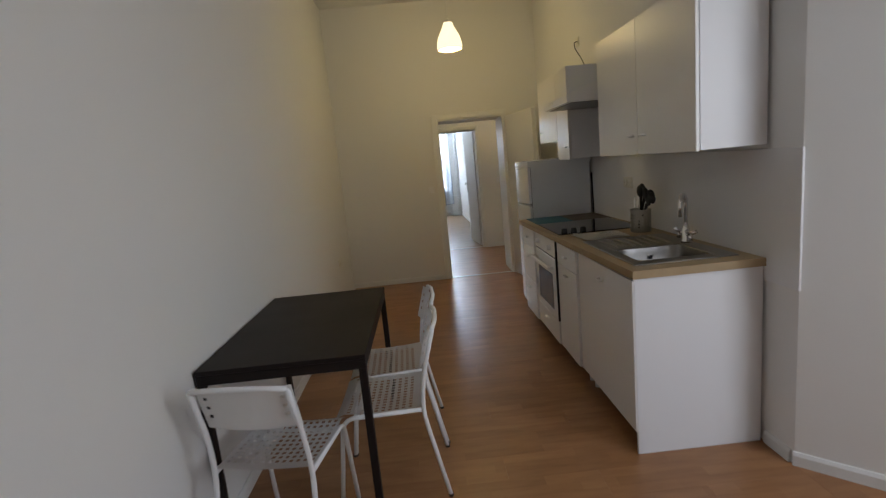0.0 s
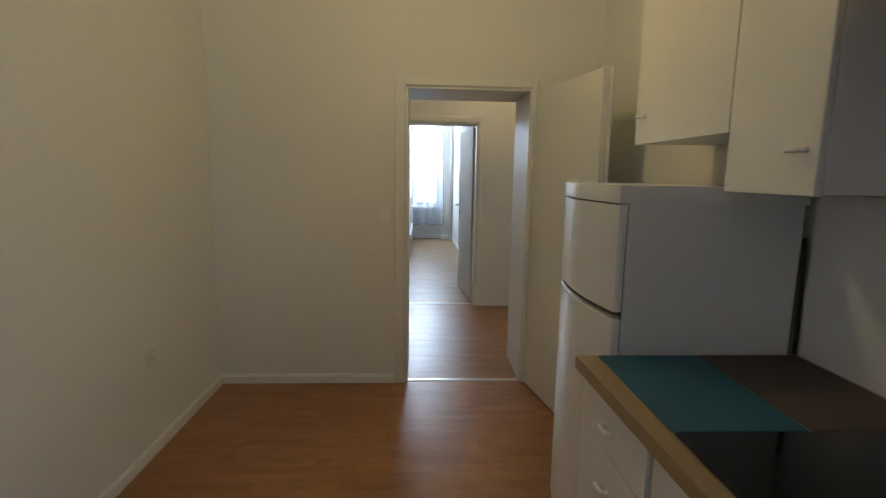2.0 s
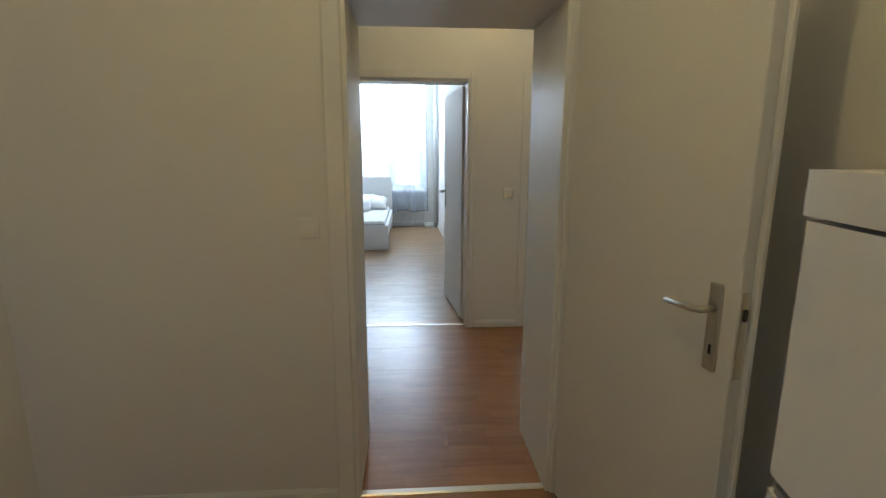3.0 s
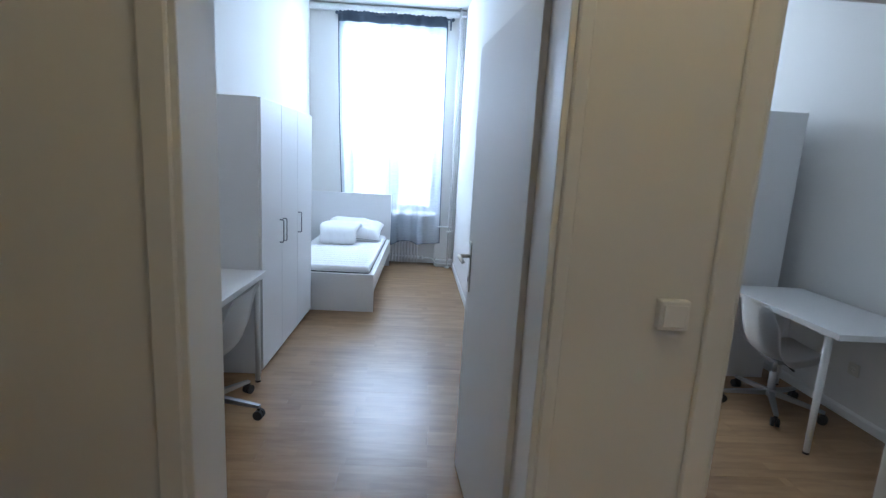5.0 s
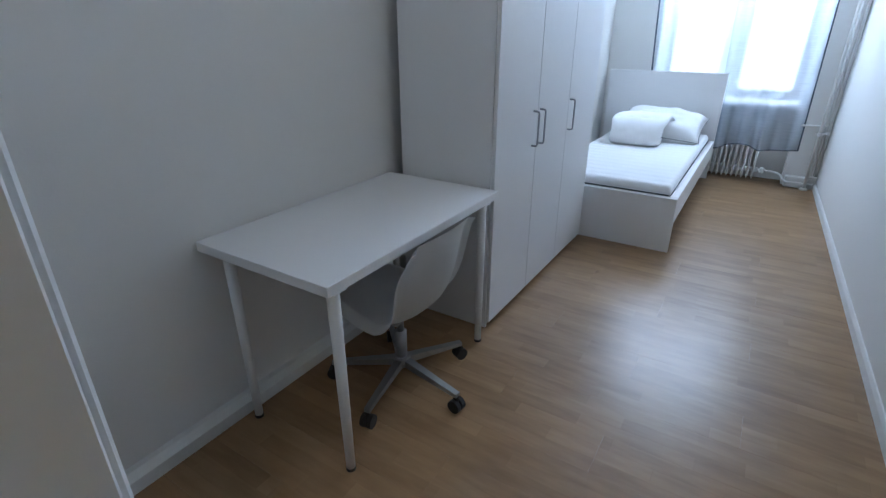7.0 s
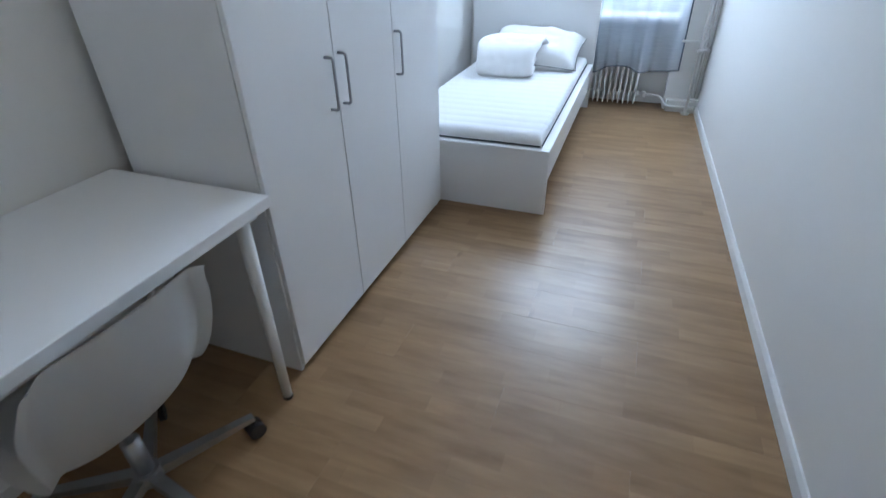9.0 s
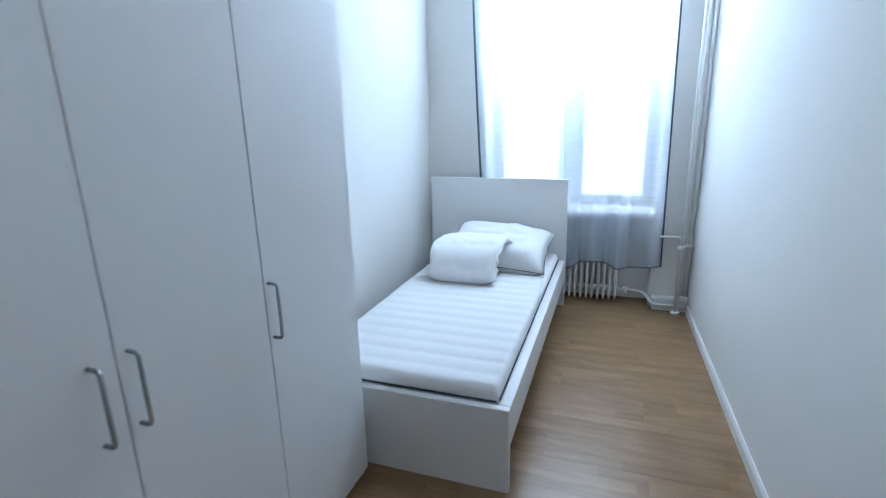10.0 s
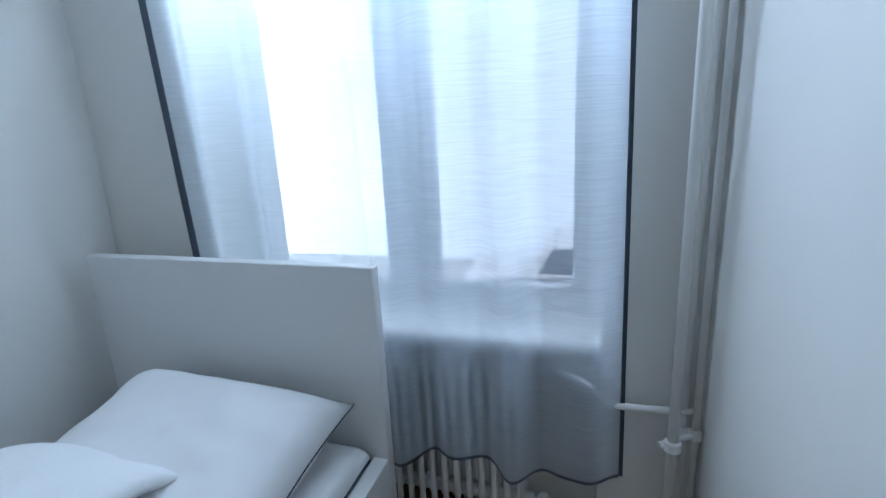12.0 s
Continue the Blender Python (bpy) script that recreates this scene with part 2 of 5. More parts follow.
def add_box(bm, x0, x1, y0, y1, z0, z1, bevel=0.0, seg=1, m=None):
    vs = [bm.verts.new((x, y, z)) for x in (x0, x1) for y in (y0, y1) for z in (z0, z1)]
    fs = [bm.faces.new([vs[i] for i in f]) for f in ((0, 1, 3, 2), (4, 6, 7, 5), (0, 4, 5, 1), (2, 3, 7, 6), (0, 2, 6, 4), (1, 5, 7, 3))]
    bmesh.ops.recalc_face_normals(bm, faces=fs)
    if m is not None:
        bmesh.ops.transform(bm, matrix=m, verts=vs)
    if bevel:
        es = list({e for f in fs for e in f.edges})
        bmesh.ops.bevel(bm, geom=es, offset=bevel, segments=seg, affect="EDGES", profile=0.5)


def box(x0, x1, y0, y1, z0, z1, bevel=0.0, seg=1, m=None):
    bm = bmesh.new()
    add_box(bm, x0, x1, y0, y1, z0, z1, bevel, seg, m)
    return bm


def add_prism(bm, pts, axis, a, b):
    """A flat outline, pts in the two other axes, pushed from a to b along axis 'x', 'y' or 'z'."""
    def at(p, s):
        return {"x": (s, p[0], p[1]), "y": (p[0], s, p[1]), "z": (p[0], p[1], s)}[axis]
    lo, hi = [bm.verts.new(at(p, a)) for p in pts], [bm.verts.new(at(p, b)) for p in pts]
    n = len(pts)
    bm.faces.new(lo)
    bm.faces.new(hi[::-1])
    for i in range(n):
        bm.faces.new((lo[i], lo[(i + 1) % n], hi[(i + 1) % n], hi[i]))


def prism(pts, axis, a, b):
    bm = bmesh.new()
    add_prism(bm, pts, axis, a, b)
    return bm


def add_tube(bm, pts, r, seg=10, r_end=None, closed=False):
    """A round bar along a line of points."""
    pts = [Vector(p) for p in pts]
    rings, n = [], len(pts)
    side = None
    for i, p in enumerate(pts):
        if closed:
            d = pts[(i + 1) % n] - pts[i - 1]
        else:
            d = pts[min(i + 1, n - 1)] - pts[max(i - 1, 0)]
        d.normalize()
        if side is None:
            side = d.orthogonal().normalized()
        side = (side - d * side.dot(d)).normalized()
        up = d.cross(side)
        rr = r if r_end is None else r + (r_end - r) * i / (n - 1)
        rings.append([bm.verts.new(p + (side * math.cos(a) + up * math.sin(a)) * rr) for a in [2 * math.pi * k / seg for k in range(seg)]])
    for i in range(n if closed else n - 1):
        a, b = rings[i], rings[(i + 1) % n]
        for k in range(seg):
            bm.faces.new((a[k], a[(k + 1) % seg], b[(k + 1) % seg], b[k]))
    if not closed:
        bm.faces.new(rings[0][::-1])
        bm.faces.new(rings[-1])


def tube(pts, r, seg=10, r_end=None, closed=False):
    bm = bmesh.new()
    add_tube(bm, pts, r, seg, r_end, closed)
    return bm


def bend(pts, r, n=5):
    """Rounds the corners of a line of points."""
    pts = [Vector(p) for p in pts]
    out = [pts[0]]
    for a, b, c in zip(pts, pts[1:], pts[2:]):
        u, v = (a - b), (c - b)
        rr = min(r, u.length * 0.45, v.length * 0.45)
        p, q = b + u.normalized() * rr, b + v.normalized() * rr
        for i in range(n + 1):
            t = i / n
            out.append(p * (1 - t) ** 2 + b * 2 * t * (1 - t) + q * t * t)
    return out + [pts[-1]]


def lathe(profile, x, y, z, seg=28, cap=False):
    """profile: (radius, height) from below to above, turned round the upright through x, y."""
    bm = bmesh.new()
    rings = [[bm.verts.new((x + r * math.cos(a), y + r * math.sin(a), z + h)) for a in [2 * math.pi * k / seg for k in range(seg)]] for r, h in profile]
    for a, b in zip(rings, rings[1:]):
        for k in range(seg):
            bm.faces.new((a[k], a[(k + 1) % seg], b[(k + 1) % seg], b[k]))
    if cap:
        bm.faces.new(rings[0][::-1])
        bm.faces.new(rings[-1])
    return bm


def sheet(f, nu, nv, thick=0.0, skip=None):
    """A surface f(u, v) for u, v in 0..1, with cells left out where skip(i, j), made thick."""
    bm = bmesh.new()
    vs = [[bm.verts.new(f(i / nu, j / nv)) for j in range(nv + 1)] for i in range(nu + 1)]
    for i in range(nu):
        for j in range(nv):
            if not (skip and skip(i, j)):
                bm.faces.new((vs[i][j], vs[i + 1][j], vs[i + 1][j + 1], vs[i][j + 1]))
    if thick:
        bmesh.ops.solidify(bm, geom=list(bm.faces), thickness=thick)
    return bm


# ---- the shell: kitchen, hall, two bedrooms ----
CEILING = 3.46
bm = box(-0.514 - 0.25, -0.514, -1.6, 6.761, 0, CEILING)
structure("wall_kitchen_west", bm, WALL, "plain painted kitchen wall beside the dark table", "wall")
bm = bmesh.new()
add_box(bm, 2.066, 2.316, 2.373, 6.761, 0, CEILING)
add_prism(bm, [(2.066, 2.373), (2.316, 2.373), (3.40, 2.20), (3.40, 1.18), (2.30, 2.14)], "z", 0, CEILING)
structure("wall_kitchen_east", bm, WALL, "painted wall behind the kitchen units with a slanting corner", "wall")
bm = bmesh.new()
add_box(bm, 3.40, 3.65, -1.6, -0.75, 0, CEILING)
add_box(bm, 3.40, 3.65, 1.15, 2.2, 0, CEILING)
add_box(bm, 3.40, 3.65, -0.75, 1.15, 0, 0.85)
add_box(bm, 3.40, 3.65, -0.75, 1.15, 2.75, CEILING)
structure("wall_kitchen_window", bm, WALL, "painted outer wall with a window opening", "wall")
structure("wall_kitchen_south", box(-0.764, 3.65, -1.85, -1.6, 0, CEILING), WALL, "plain painted wall closing the kitchen", "wall")
KD0, KD1, KDH = 0.764, 1.613, 2.05
bm = bmesh.new()
add_box(bm, -1.3, KD0, 6.761, 7.26, 0, CEILING)
add_box(bm, KD1, 4.3, 6.761, 7.26, 0, CEILING)
add_box(bm, KD0, KD1, 6.761, 7.26, KDH, CEILING)
structure("wall_kitchen_hall", bm, WALL, "thick painted wall with a doorway from kitchen to hall", "wall")
BD0, BD1, BDH = 0.545, 1.500, 2.03
DD0, DD1 = 1.975, 2.80
bm = bmesh.new()
add_box(bm, -1.3, BD0, 8.85, 9.06, 0, CEILING)
add_box(bm, BD1, DD0, 8.85, 9.06, 0, CEILING)
add_box(bm, DD1, 4.3, 8.85, 9.06, 0, CEILING)
add_box(bm, BD0, BD1, 8.85, 9.06, BDH, CEILING)
add_box(bm, DD0, DD1, 8.85, 9.06, BDH, CEILING)
structure("wall_hall_bedrooms", bm, WALL, "painted hall wall with two bedroom doorways", "wall")
structure("wall_hall_west", box(-1.5, -1.3, 6.761, 9.06, 0, CEILING), WALL, "plain painted hall end wall", "wall")
structure("wall_hall_east", box(4.3, 4.5, 6.761, 9.06, 0, CEILING), WALL, "plain painted hall end wall", "wall")
structure("wall_bedroom_west", box(-0.725, -0.462, 9.06, 15.0, 0, CEILING), WALL, "white painted bedroom wall beside desk, wardrobe and bed", "wall")
structure("wall_bedroom_east", prism([(1.715, 9.06), (1.60, 14.60), (1.60, 15.0), (1.80, 15.0), (1.80, 9.06)], "z", 0, CEILING), WALL, "white painted partition wall between the bedrooms", "wall")
structure("wall_second_bedroom_east", box(3.97, 4.17, 9.06, 15.0, 0, CEILING), WALL, "white painted wall of the second bedroom", "wall")


def arch_wall(name, x0, x1, w0, w1, label):
    """Outer wall, 14.60 to 15.00, with an arched window opening and a radiator niche."""
    bm = bmesh.new()
    add_box(bm, x0, w0, 14.60, 15.0, 0, CEILING)
    add_box(bm, w1, x1, 14.60, 15.0, 0, CEILING)
    add_box(bm, w0, w1, 14.76, 15.0, 0, 0.70)
    pts = [(w0, CEILING), (w0, 3.20)]
    for i in range(1, 16):
        u = i / 16
        pts.append((w0 + (w1 - w0) * u, 3.20 + 0.16 * (1 - (2 * u - 1) ** 2)))
    pts += [(w1, 3.20), (w1, CEILING)]
    add_prism(bm, pts, "y", 14.60, 15.0)
    structure(name, bm, WALL, label, "wall")


arch_wall("wall_bedroom_north", -0.725, 1.74, 0.02, 1.33, "white outer wall with tall arched window recess")
arch_wall("wall_second_bedroom_north", 1.74, 4.17, 2.35, 3.66, "white outer wall of the second bedroom")
structure("ceiling", box(-1.5, 4.5, -1.85, 15.0, CEILING, CEILING + 0.2), CEIL, "plain white painted ceiling", "ceiling")
bm = box(-1.5, 4.5, -1.85, 15.0, -0.25, -0.012)
floor = structure("floor", bm, DARKGREY, "beech strip laminate floor through all rooms", "floor")


def window(name, w0, w1, y, z0, z1, rise, label, bar=2.45):
    """A white two-light window with transom: frame, mullion, sashes and panes."""
    win = tagged(new(name), label, "window", "", "structure")
    ORIGIN[win] = Vector((0, 0, 0))
    mid = (w0 + w1) / 2
    bm = bmesh.new()
    add_box(bm, w0, w0 + 0.05, y, y + 0.08, z0, z1, 0.004)
    add_box(bm, w1 - 0.05, w1, y, y + 0.08, z0, z1, 0.004)
    add_box(bm, w0 + 0.05, w1 - 0.05, y, y + 0.08, z0, z0 + 0.05, 0.004)
    pts = []
    for i in range(17):
        u = i / 16
        pts.append((w0 + (w1 - w0) * u, z1 + rise * (1 - (2 * u - 1) ** 2)))
    pts = pts + [(w1, z1 - 0.10), (w0, z1 - 0.10)]
    add_prism(bm, pts, "y", y, y + 0.08)
    part("window_frame", bm, TRIM, win)
    part("mullion", box(mid - 0.05, mid + 0.05, y - 0.015, y + 0.079, z0 + 0.05, z1 - 0.10, 0.006), TRIM, win)
    part("transom", box(w0 + 0.05, w1 - 0.05, y - 0.012, y + 0.079, bar - 0.03, bar + 0.03, 0.006), TRIM, win)
    for a, b in ((w0 + 0.05, mid - 0.05), (mid + 0.05, w1 - 0.05)):
        for lo, hi in ((z0 + 0.05, bar - 0.03), (bar + 0.03, z1 - 0.10)):
            sash = bmesh.new()
            add_box(sash, a, a + 0.048, y + 0.012, y + 0.06, lo, hi, 0.004)
            add_box(sash, b - 0.048, b, y + 0.012, y + 0.06, lo, hi, 0.004)
            add_box(sash, a + 0.048, b - 0.048, y + 0.012, y + 0.06, lo, lo + 0.04, 0.004)
            add_box(sash, a + 0.048, b - 0.048, y + 0.012, y + 0.06, hi - 0.035, hi, 0.004)
            so = part("sash", sash, TRIM, win)
            po = part("pane", box(a + 0.04, b - 0.04, y + 0.032, y + 0.036, lo + 0.035, hi - 0.03), GLASS, so)
            po.visible_shadow = False
    part("window_sill", box(w0 + 0.002, w1 - 0.002, 14.58, y + 0.02, z0 - 0.045, z0 - 0.01, 0.006), TRIM, win)


window("window_1", 0.02, 1.33, 14.80, 0.745, 3.20, 0.16, "tall white arched window with mullion and transom")
window("window_2", 2.35, 3.66, 14.80, 0.745, 3.20, 0.16, "tall white arched window of the second bedroom")


def skirting(x0, y0, x1, y1, nx, ny, h=0.065, t=0.014):
    """A white skirting board along a wall line; nx, ny points into the room."""
    d = Vector((x1 - x0, y1 - y0, 0))
    n = Vector((nx, ny, 0)).normalized()
    bm = bmesh.new()
    prof = [(0, 0), (t, 0), (t, h * 0.75), (t * 0.45, h), (0, h)]
    rings = [[bm.verts.new(Vector((x0, y0, 0)) + d * s + n * p + Vector((0, 0, q))) for p, q in prof] for s in (0, 1)]
    k = len(prof)
    for i in range(k):
        bm.faces.new((rings[0][i], rings[0][(i + 1) % k], rings[1][(i + 1) % k], rings[1][i]))
    bm.faces.new(rings[0])
    bm.faces.new(rings[1][::-1])
    structure("baseboard", bm, TRIM, "narrow white painted skirting board", "baseboard")


skirting(-0.514, -1.6, -0.514, 6.745, 1, 0)
skirting(-0.514, 6.761, KD0 - 0.07, 6.761, 0, -1)
skirting(1.70, 6.761, 2.05, 6.761, 0, -1)
skirting(2.066, 2.39, 2.066, 2.56, -1, 0)
skirting(2.062, 2.377, 2.296, 2.143, -1, -1)
skirting(2.30, 2.14, 3.39, 1.19, -0.66, -0.75)
skirting(-1.3, 8.85, BD0 - 0.07, 8.85, 0, -1)
skirting(BD1 + 0.05, 8.85, DD0 - 0.06, 8.85, 0, -1)
skirting(-0.462, 9.075, -0.462, 14.58, 1, 0, 0.065, 0.055)
skirting(1.7145, 9.08, 1.6018, 14.51, -1, -0.02)
skirting(3.97, 9.075, 3.97, 14.58, -1, 0)
structure("trim", box(1.35, 1.60, 14.52, 14.598, 0, 0.10, 0.006), TRIM, "white boxed plinth in the window corner", "trim")


def door_lining(name, x0, x1, y0, y1, h, front, back, label):
    """Jambs and head in a wall opening, with casings on the faces asked for."""
    bm = bmesh.new()
    add_box(bm, x0, x0 + 0.022, y0 - 0.003, y1 + 0.003, 0, h - 0.022, 0.003)
    add_box(bm, x1 - 0.022, x1, y0 - 0.003, y1 + 0.003, 0, h - 0.022, 0.003)
    add_box(bm, x0, x1, y0 - 0.003, y1 + 0.003, h - 0.022, h, 0.003)
    for on, ya, yb in ((front, y0 - 0.018, y0), (back, y1, y1 + 0.018)):
        if on:
            add_box(bm, x0 - 0.065, x0 + 0.004, ya, yb, 0, h + 0.06, 0.005)
            add_box(bm, x1 - 0.004, x1 + 0.035, ya, yb, 0, h + 0.06, 0.005)
            add_box(bm, x0 + 0.004, x1 - 0.004, ya, yb, h - 0.004, h + 0.06, 0.005)
    structure(name, bm, TRIM, label, "door frame")


door_lining("trim_kitchen_door", KD0, KD1, 6.761, 7.26, KDH, True, True, "white painted lining of a deep doorway")
door_lining("trim_bedroom_door", BD0, BD1, 8.85, 9.06, BDH, True, True, "white painted bedroom door frame")
door_lining("trim_second_bedroom_door", DD0, DD1, 8.85, 9.06, BDH, True, True, "painted frame of the second bedroom door")
for x0, x1, y in ((KD0, KD1, 6.80), (BD0, BD1, 8.93), (DD0, DD1, 8.93)):
    structure("trim_threshold", prism([(y - 0.02, 0.0), (y - 0.014, 0.005), (y + 0.014, 0.005), (y + 0.02, 0.0)], "x", x0 + 0.022, x1 - 0.022), BRASS, "pale metal threshold strip in a doorway", "threshold")


def door_leaf(name, hx, hy, ang, width, height, label, side=1):
    """A flush white door, hinged at hx, hy; ang: the leaf's heading; side: on which face the rebate shows."""
    d = tagged(new(name), label, "door", "", "structure")
    ORIGIN[d] = Vector((0, 0, 0))
    d.matrix_basis = pose(hx, hy, 0.0, 0, 0, ang)
    part("leaf", box(0.0, width, -0.02, 0.02, 0.008, height, 0.003), LACQUER, d)
    part("rebate", box(-0.012, width + 0.012, side * 0.02, side * 0.02 + side * 0.016, 0.012, height + 0.012, 0.003) if side > 0 else box(-0.012, width + 0.012, -0.036, -0.02, 0.012, height + 0.012, 0.003), LACQUER, d)
    for s in (1, -1):
        y = s * 0.02 + (0.016 * s if s == side else 0)
        plate = part("handle_plate", box(width - 0.082, width - 0.042, min(y, y + s * 0.007), max(y, y + s * 0.007), 0.925, 1.155, 0.006, 2), NICKEL, d, "satin metal back plate")
        yy = y + s * 0.007
        pts = bend([(width - 0.062, yy, 1.09), (width - 0.062, yy + s * 0.05, 1.09), (width - 0.175, yy + s * 0.05, 1.085)], 0.02)
        part("handle", tube(pts, 0.009, 10), NICKEL, plate, smooth=True)
        part("keyhole", box(width - 0.066, width - 0.058, min(yy, yy + s * 0.0015), max(yy, yy + s * 0.0015), 0.97, 0.995), BLACK, plate)
    part("lock_strip", box(width, width + 0.0022, -0.010, 0.010, 0.925, 1.145), NICKEL, d)
    part("latch", box(width + 0.0022, width + 0.009, -0.006, 0.006, 1.075, 1.105, 0.002), BLACK, d)
    for z in (0.25, height - 0.25):
        part("hinge", tube([(-0.014, side * 0.034, z - 0.04), (-0.014, side * 0.034, z + 0.04)], 0.008), NICKEL, d)
    return d


door_leaf("door_1", 1.645, 6.735, -79.0, 0.81, 2.02, "white flush kitchen door standing open", 1)
door_leaf("door_2", 1.477, 9.056, 96.0, 0.815, 2.00, "white flush bedroom door standing open", -1)
door_leaf("door_3", 2.79, 9.10, 32.0, 0.80, 2.00, "white flush door of the second bedroom standing open", -1)


def wall_plate(name, x, y, z, nx, ny, label, category, sockets=0, mat=PLASTIC, deep=0.009):
    """A square switch or socket plate on a wall; nx, ny: the way it faces."""
    t = thing(name, x, y, z, label, category)
    t.matrix_basis = pose(x, y, z, 0, 0, math.degrees(math.atan2(ny, nx)) + 90)
    ORIGIN[t] = Vector((0, 0, 0))
    n = max(1, sockets)
    w = 0.04 + 0.071 * (n - 1) / 2
    part("plate", box(-w, w, -deep, 0.002, -0.04, 0.04, 0.004, 2), mat, t)
    if sockets:
        for i in range(n):
            cx = (i - (n - 1) / 2) * 0.071
            ring = [(0.030, -0.0092), (0.030, -0.014), (0.021, -0.014), (0.020, -0.0105), (0.0, -0.0105)]
            bm = bmesh.new()
            prev = None
            for r, yy in ring:
                cur = [bm.verts.new((cx + max(r, 0.0005) * math.cos(a), yy, max(r, 0.0005) * math.sin(a))) for a in [2 * math.pi * k / 20 for k in range(20)]]
                if prev:
                    for k in range(20):
                        bm.faces.new((prev[k], prev[(k + 1) % 20], cur[(k + 1) % 20], cur[k]))
                prev = cur
            so = part("socket", bm, mat, t)
            for s in (-0.0095, 0.0095):
                part("pin_hole", tube([(cx + s, -0.0108, 0), (cx + s, -0.0100, 0)], 0.0028, 8), BLACK, so)
    else:
        part("rocker", box(-0.031, 0.031, -deep - 0.0045, -deep, -0.031, 0.031, 0.002, 1, pose(0, 0, 0, 2, 0, 0)), mat, t)
    return t


wall_plate("light_switch", 0.623, 6.761, 1.186, 0, -1, "white square light switch on the kitchen wall", "switch")
wall_plate("light_switch", 1.818, 8.85, 1.146, 0, -1, "white surface-mounted light switch between the bedroom doors", "switch", 0, PLASTIC, 0.026)
wall_plate("wall_socket", -0.514, 5.893, 0.51, 1, 0, "small wall socket low on the kitchen wall", "socket", 1, PLASTIC_OFF)
wall_plate("wall_socket", 2.055, 4.07, 1.235, -1, 0, "white double socket above the worktop", "socket", 2, PLASTIC_OFF)
wall_plate("wall_socket", 3.97, 10.51, 0.33, -1, 0, "ivory socket under the second desk", "socket", 1, PLASTIC_OFF)

# ---- kitchen ----


def row_x(y):
    """How far the row of units stands forward at y; it runs a little off square."""
    return 0.018 - 0.026 * (y - 2.8)


def knob(parent, x, y, z):
    part("handle", tube(bend([(x, y - 0.022, z), (x - 0.02, y - 0.022, z), (x - 0.02, y + 0.022, z), (x, y + 0.022, z)], 0.010, 3), 0.0065, 8), PLASTIC, parent, "small white bow handle", True)


def base_unit(y0, y1, fronts, label, end_panel=False):
    """A kitchen base unit; fronts: (low, high, handle height or None) of its drawers and doors."""
    c = thing("kitchen_base_cabinet", 1.75, (y0 + y1) / 2, 0, label, "cabinet", "kitchen base units")
    top = 0.76 if end_panel else 0.895
    k = row_x((y0 + y1) / 2)
    part("body", box(1.428 + k, 2.05, y0 + (0.018 if end_panel else 0), y1, 0.11, top, 0.001), FOIL, c)
    if end_panel:
        part("end_panel", box(1.431, 2.05, y0, y0 + 0.0165, 0.0, 0.895, 0.001), FOIL, c)
    for lo, hi, h in fronts:
        d = part("front" if h is None else ("drawer" if hi - lo < 0.3 else "door"), box(1.408 + k, 1.427 + k, y0 + 0.002, y1 - 0.002, lo, hi, 0.002), GLOSS, c)
        if h:
            knob(d, 1.408 + k, (y0 + y1) / 2, h)
    for y in (y0 + 0.05, y1 - 0.05):
        part("foot", tube([(1.50, y, 0), (1.50, y, 0.11)], 0.018, 12), PLASTIC, c)
        part("foot", tube([(1.98, y, 0), (1.98, y, 0.11)], 0.018, 12), PLASTIC, c)
    return c


base_unit(2.575, 3.375, [(0.12, 0.885, 0.80)], "white glossy sink base cabinet with plain end panel", True)
base_unit(3.377, 3.797, [(0.74, 0.885, 0.81), (0.12, 0.735, 0.68)], "white glossy base cabinet with drawer above a door")
base_unit(4.403, 4.83, [(0.74, 0.885, 0.81), (0.43, 0.735, 0.64), (0.12, 0.425, 0.36)], "white glossy base cabinet with three drawers")

oven = thing("oven", 1.75, 4.10, 0, "white built-in oven with grey glass door and bar handle", "oven")
part("body", box(1.4020, 2.04, 3.80, 4.40, 0.11, 0.895), FOIL, oven)
part("control_panel", box(1.3780, 1.4020, 3.802, 4.398, 0.765, 0.888, 0.003), GLOSS, oven)
for y in (3.93, 4.27):
    part("knob", tube([(1.3780, y, 0.825), (1.3700, y, 0.825), (1.3520, y, 0.825)], 0.024, 18, 0.019), PLASTIC, oven, "white round control knob")
odoor = part("door", box(1.3760, 1.4020, 3.808, 4.392, 0.30, 0.755, 0.004), GLOSS, oven)
part("glass", box(1.3735, 1.3760, 3.89, 4.31, 0.36, 0.63, 0.001), OVENGLASS, odoor, "dark grey oven window")
part("handle", box(1.3240, 1.3460, 3.83, 4.37, 0.672, 0.700, 0.008, 2), PLASTIC, odoor, "white bar handle")
for y in (3.85, 4.33):
    part("bracket", box(1.3420, 1.3760, y, y + 0.02, 0.676, 0.696, 0.003), PLASTIC, odoor)
part("gap", box(1.3845, 1.4020, 3.803, 4.397, 0.755, 0.765), BLACK, oven)
part("side_gap", box(1.3790, 1.4020, 3.7985, 3.8015, 0.295, 0.888), BLACK, oven)
odrawer = part("drawer", box(1.3800, 1.4020, 3.802, 4.398, 0.12, 0.292, 0.003), GLOSS, oven)
knob(odrawer, 1.3800, 4.10, 0.24)
for y in (3.86, 4.34):
    for x in (1.50, 1.98):
        part("foot", tube([(x, y, 0), (x, y, 0.11)], 0.018, 12), PLASTIC, oven)

oven.location.x += 0.013

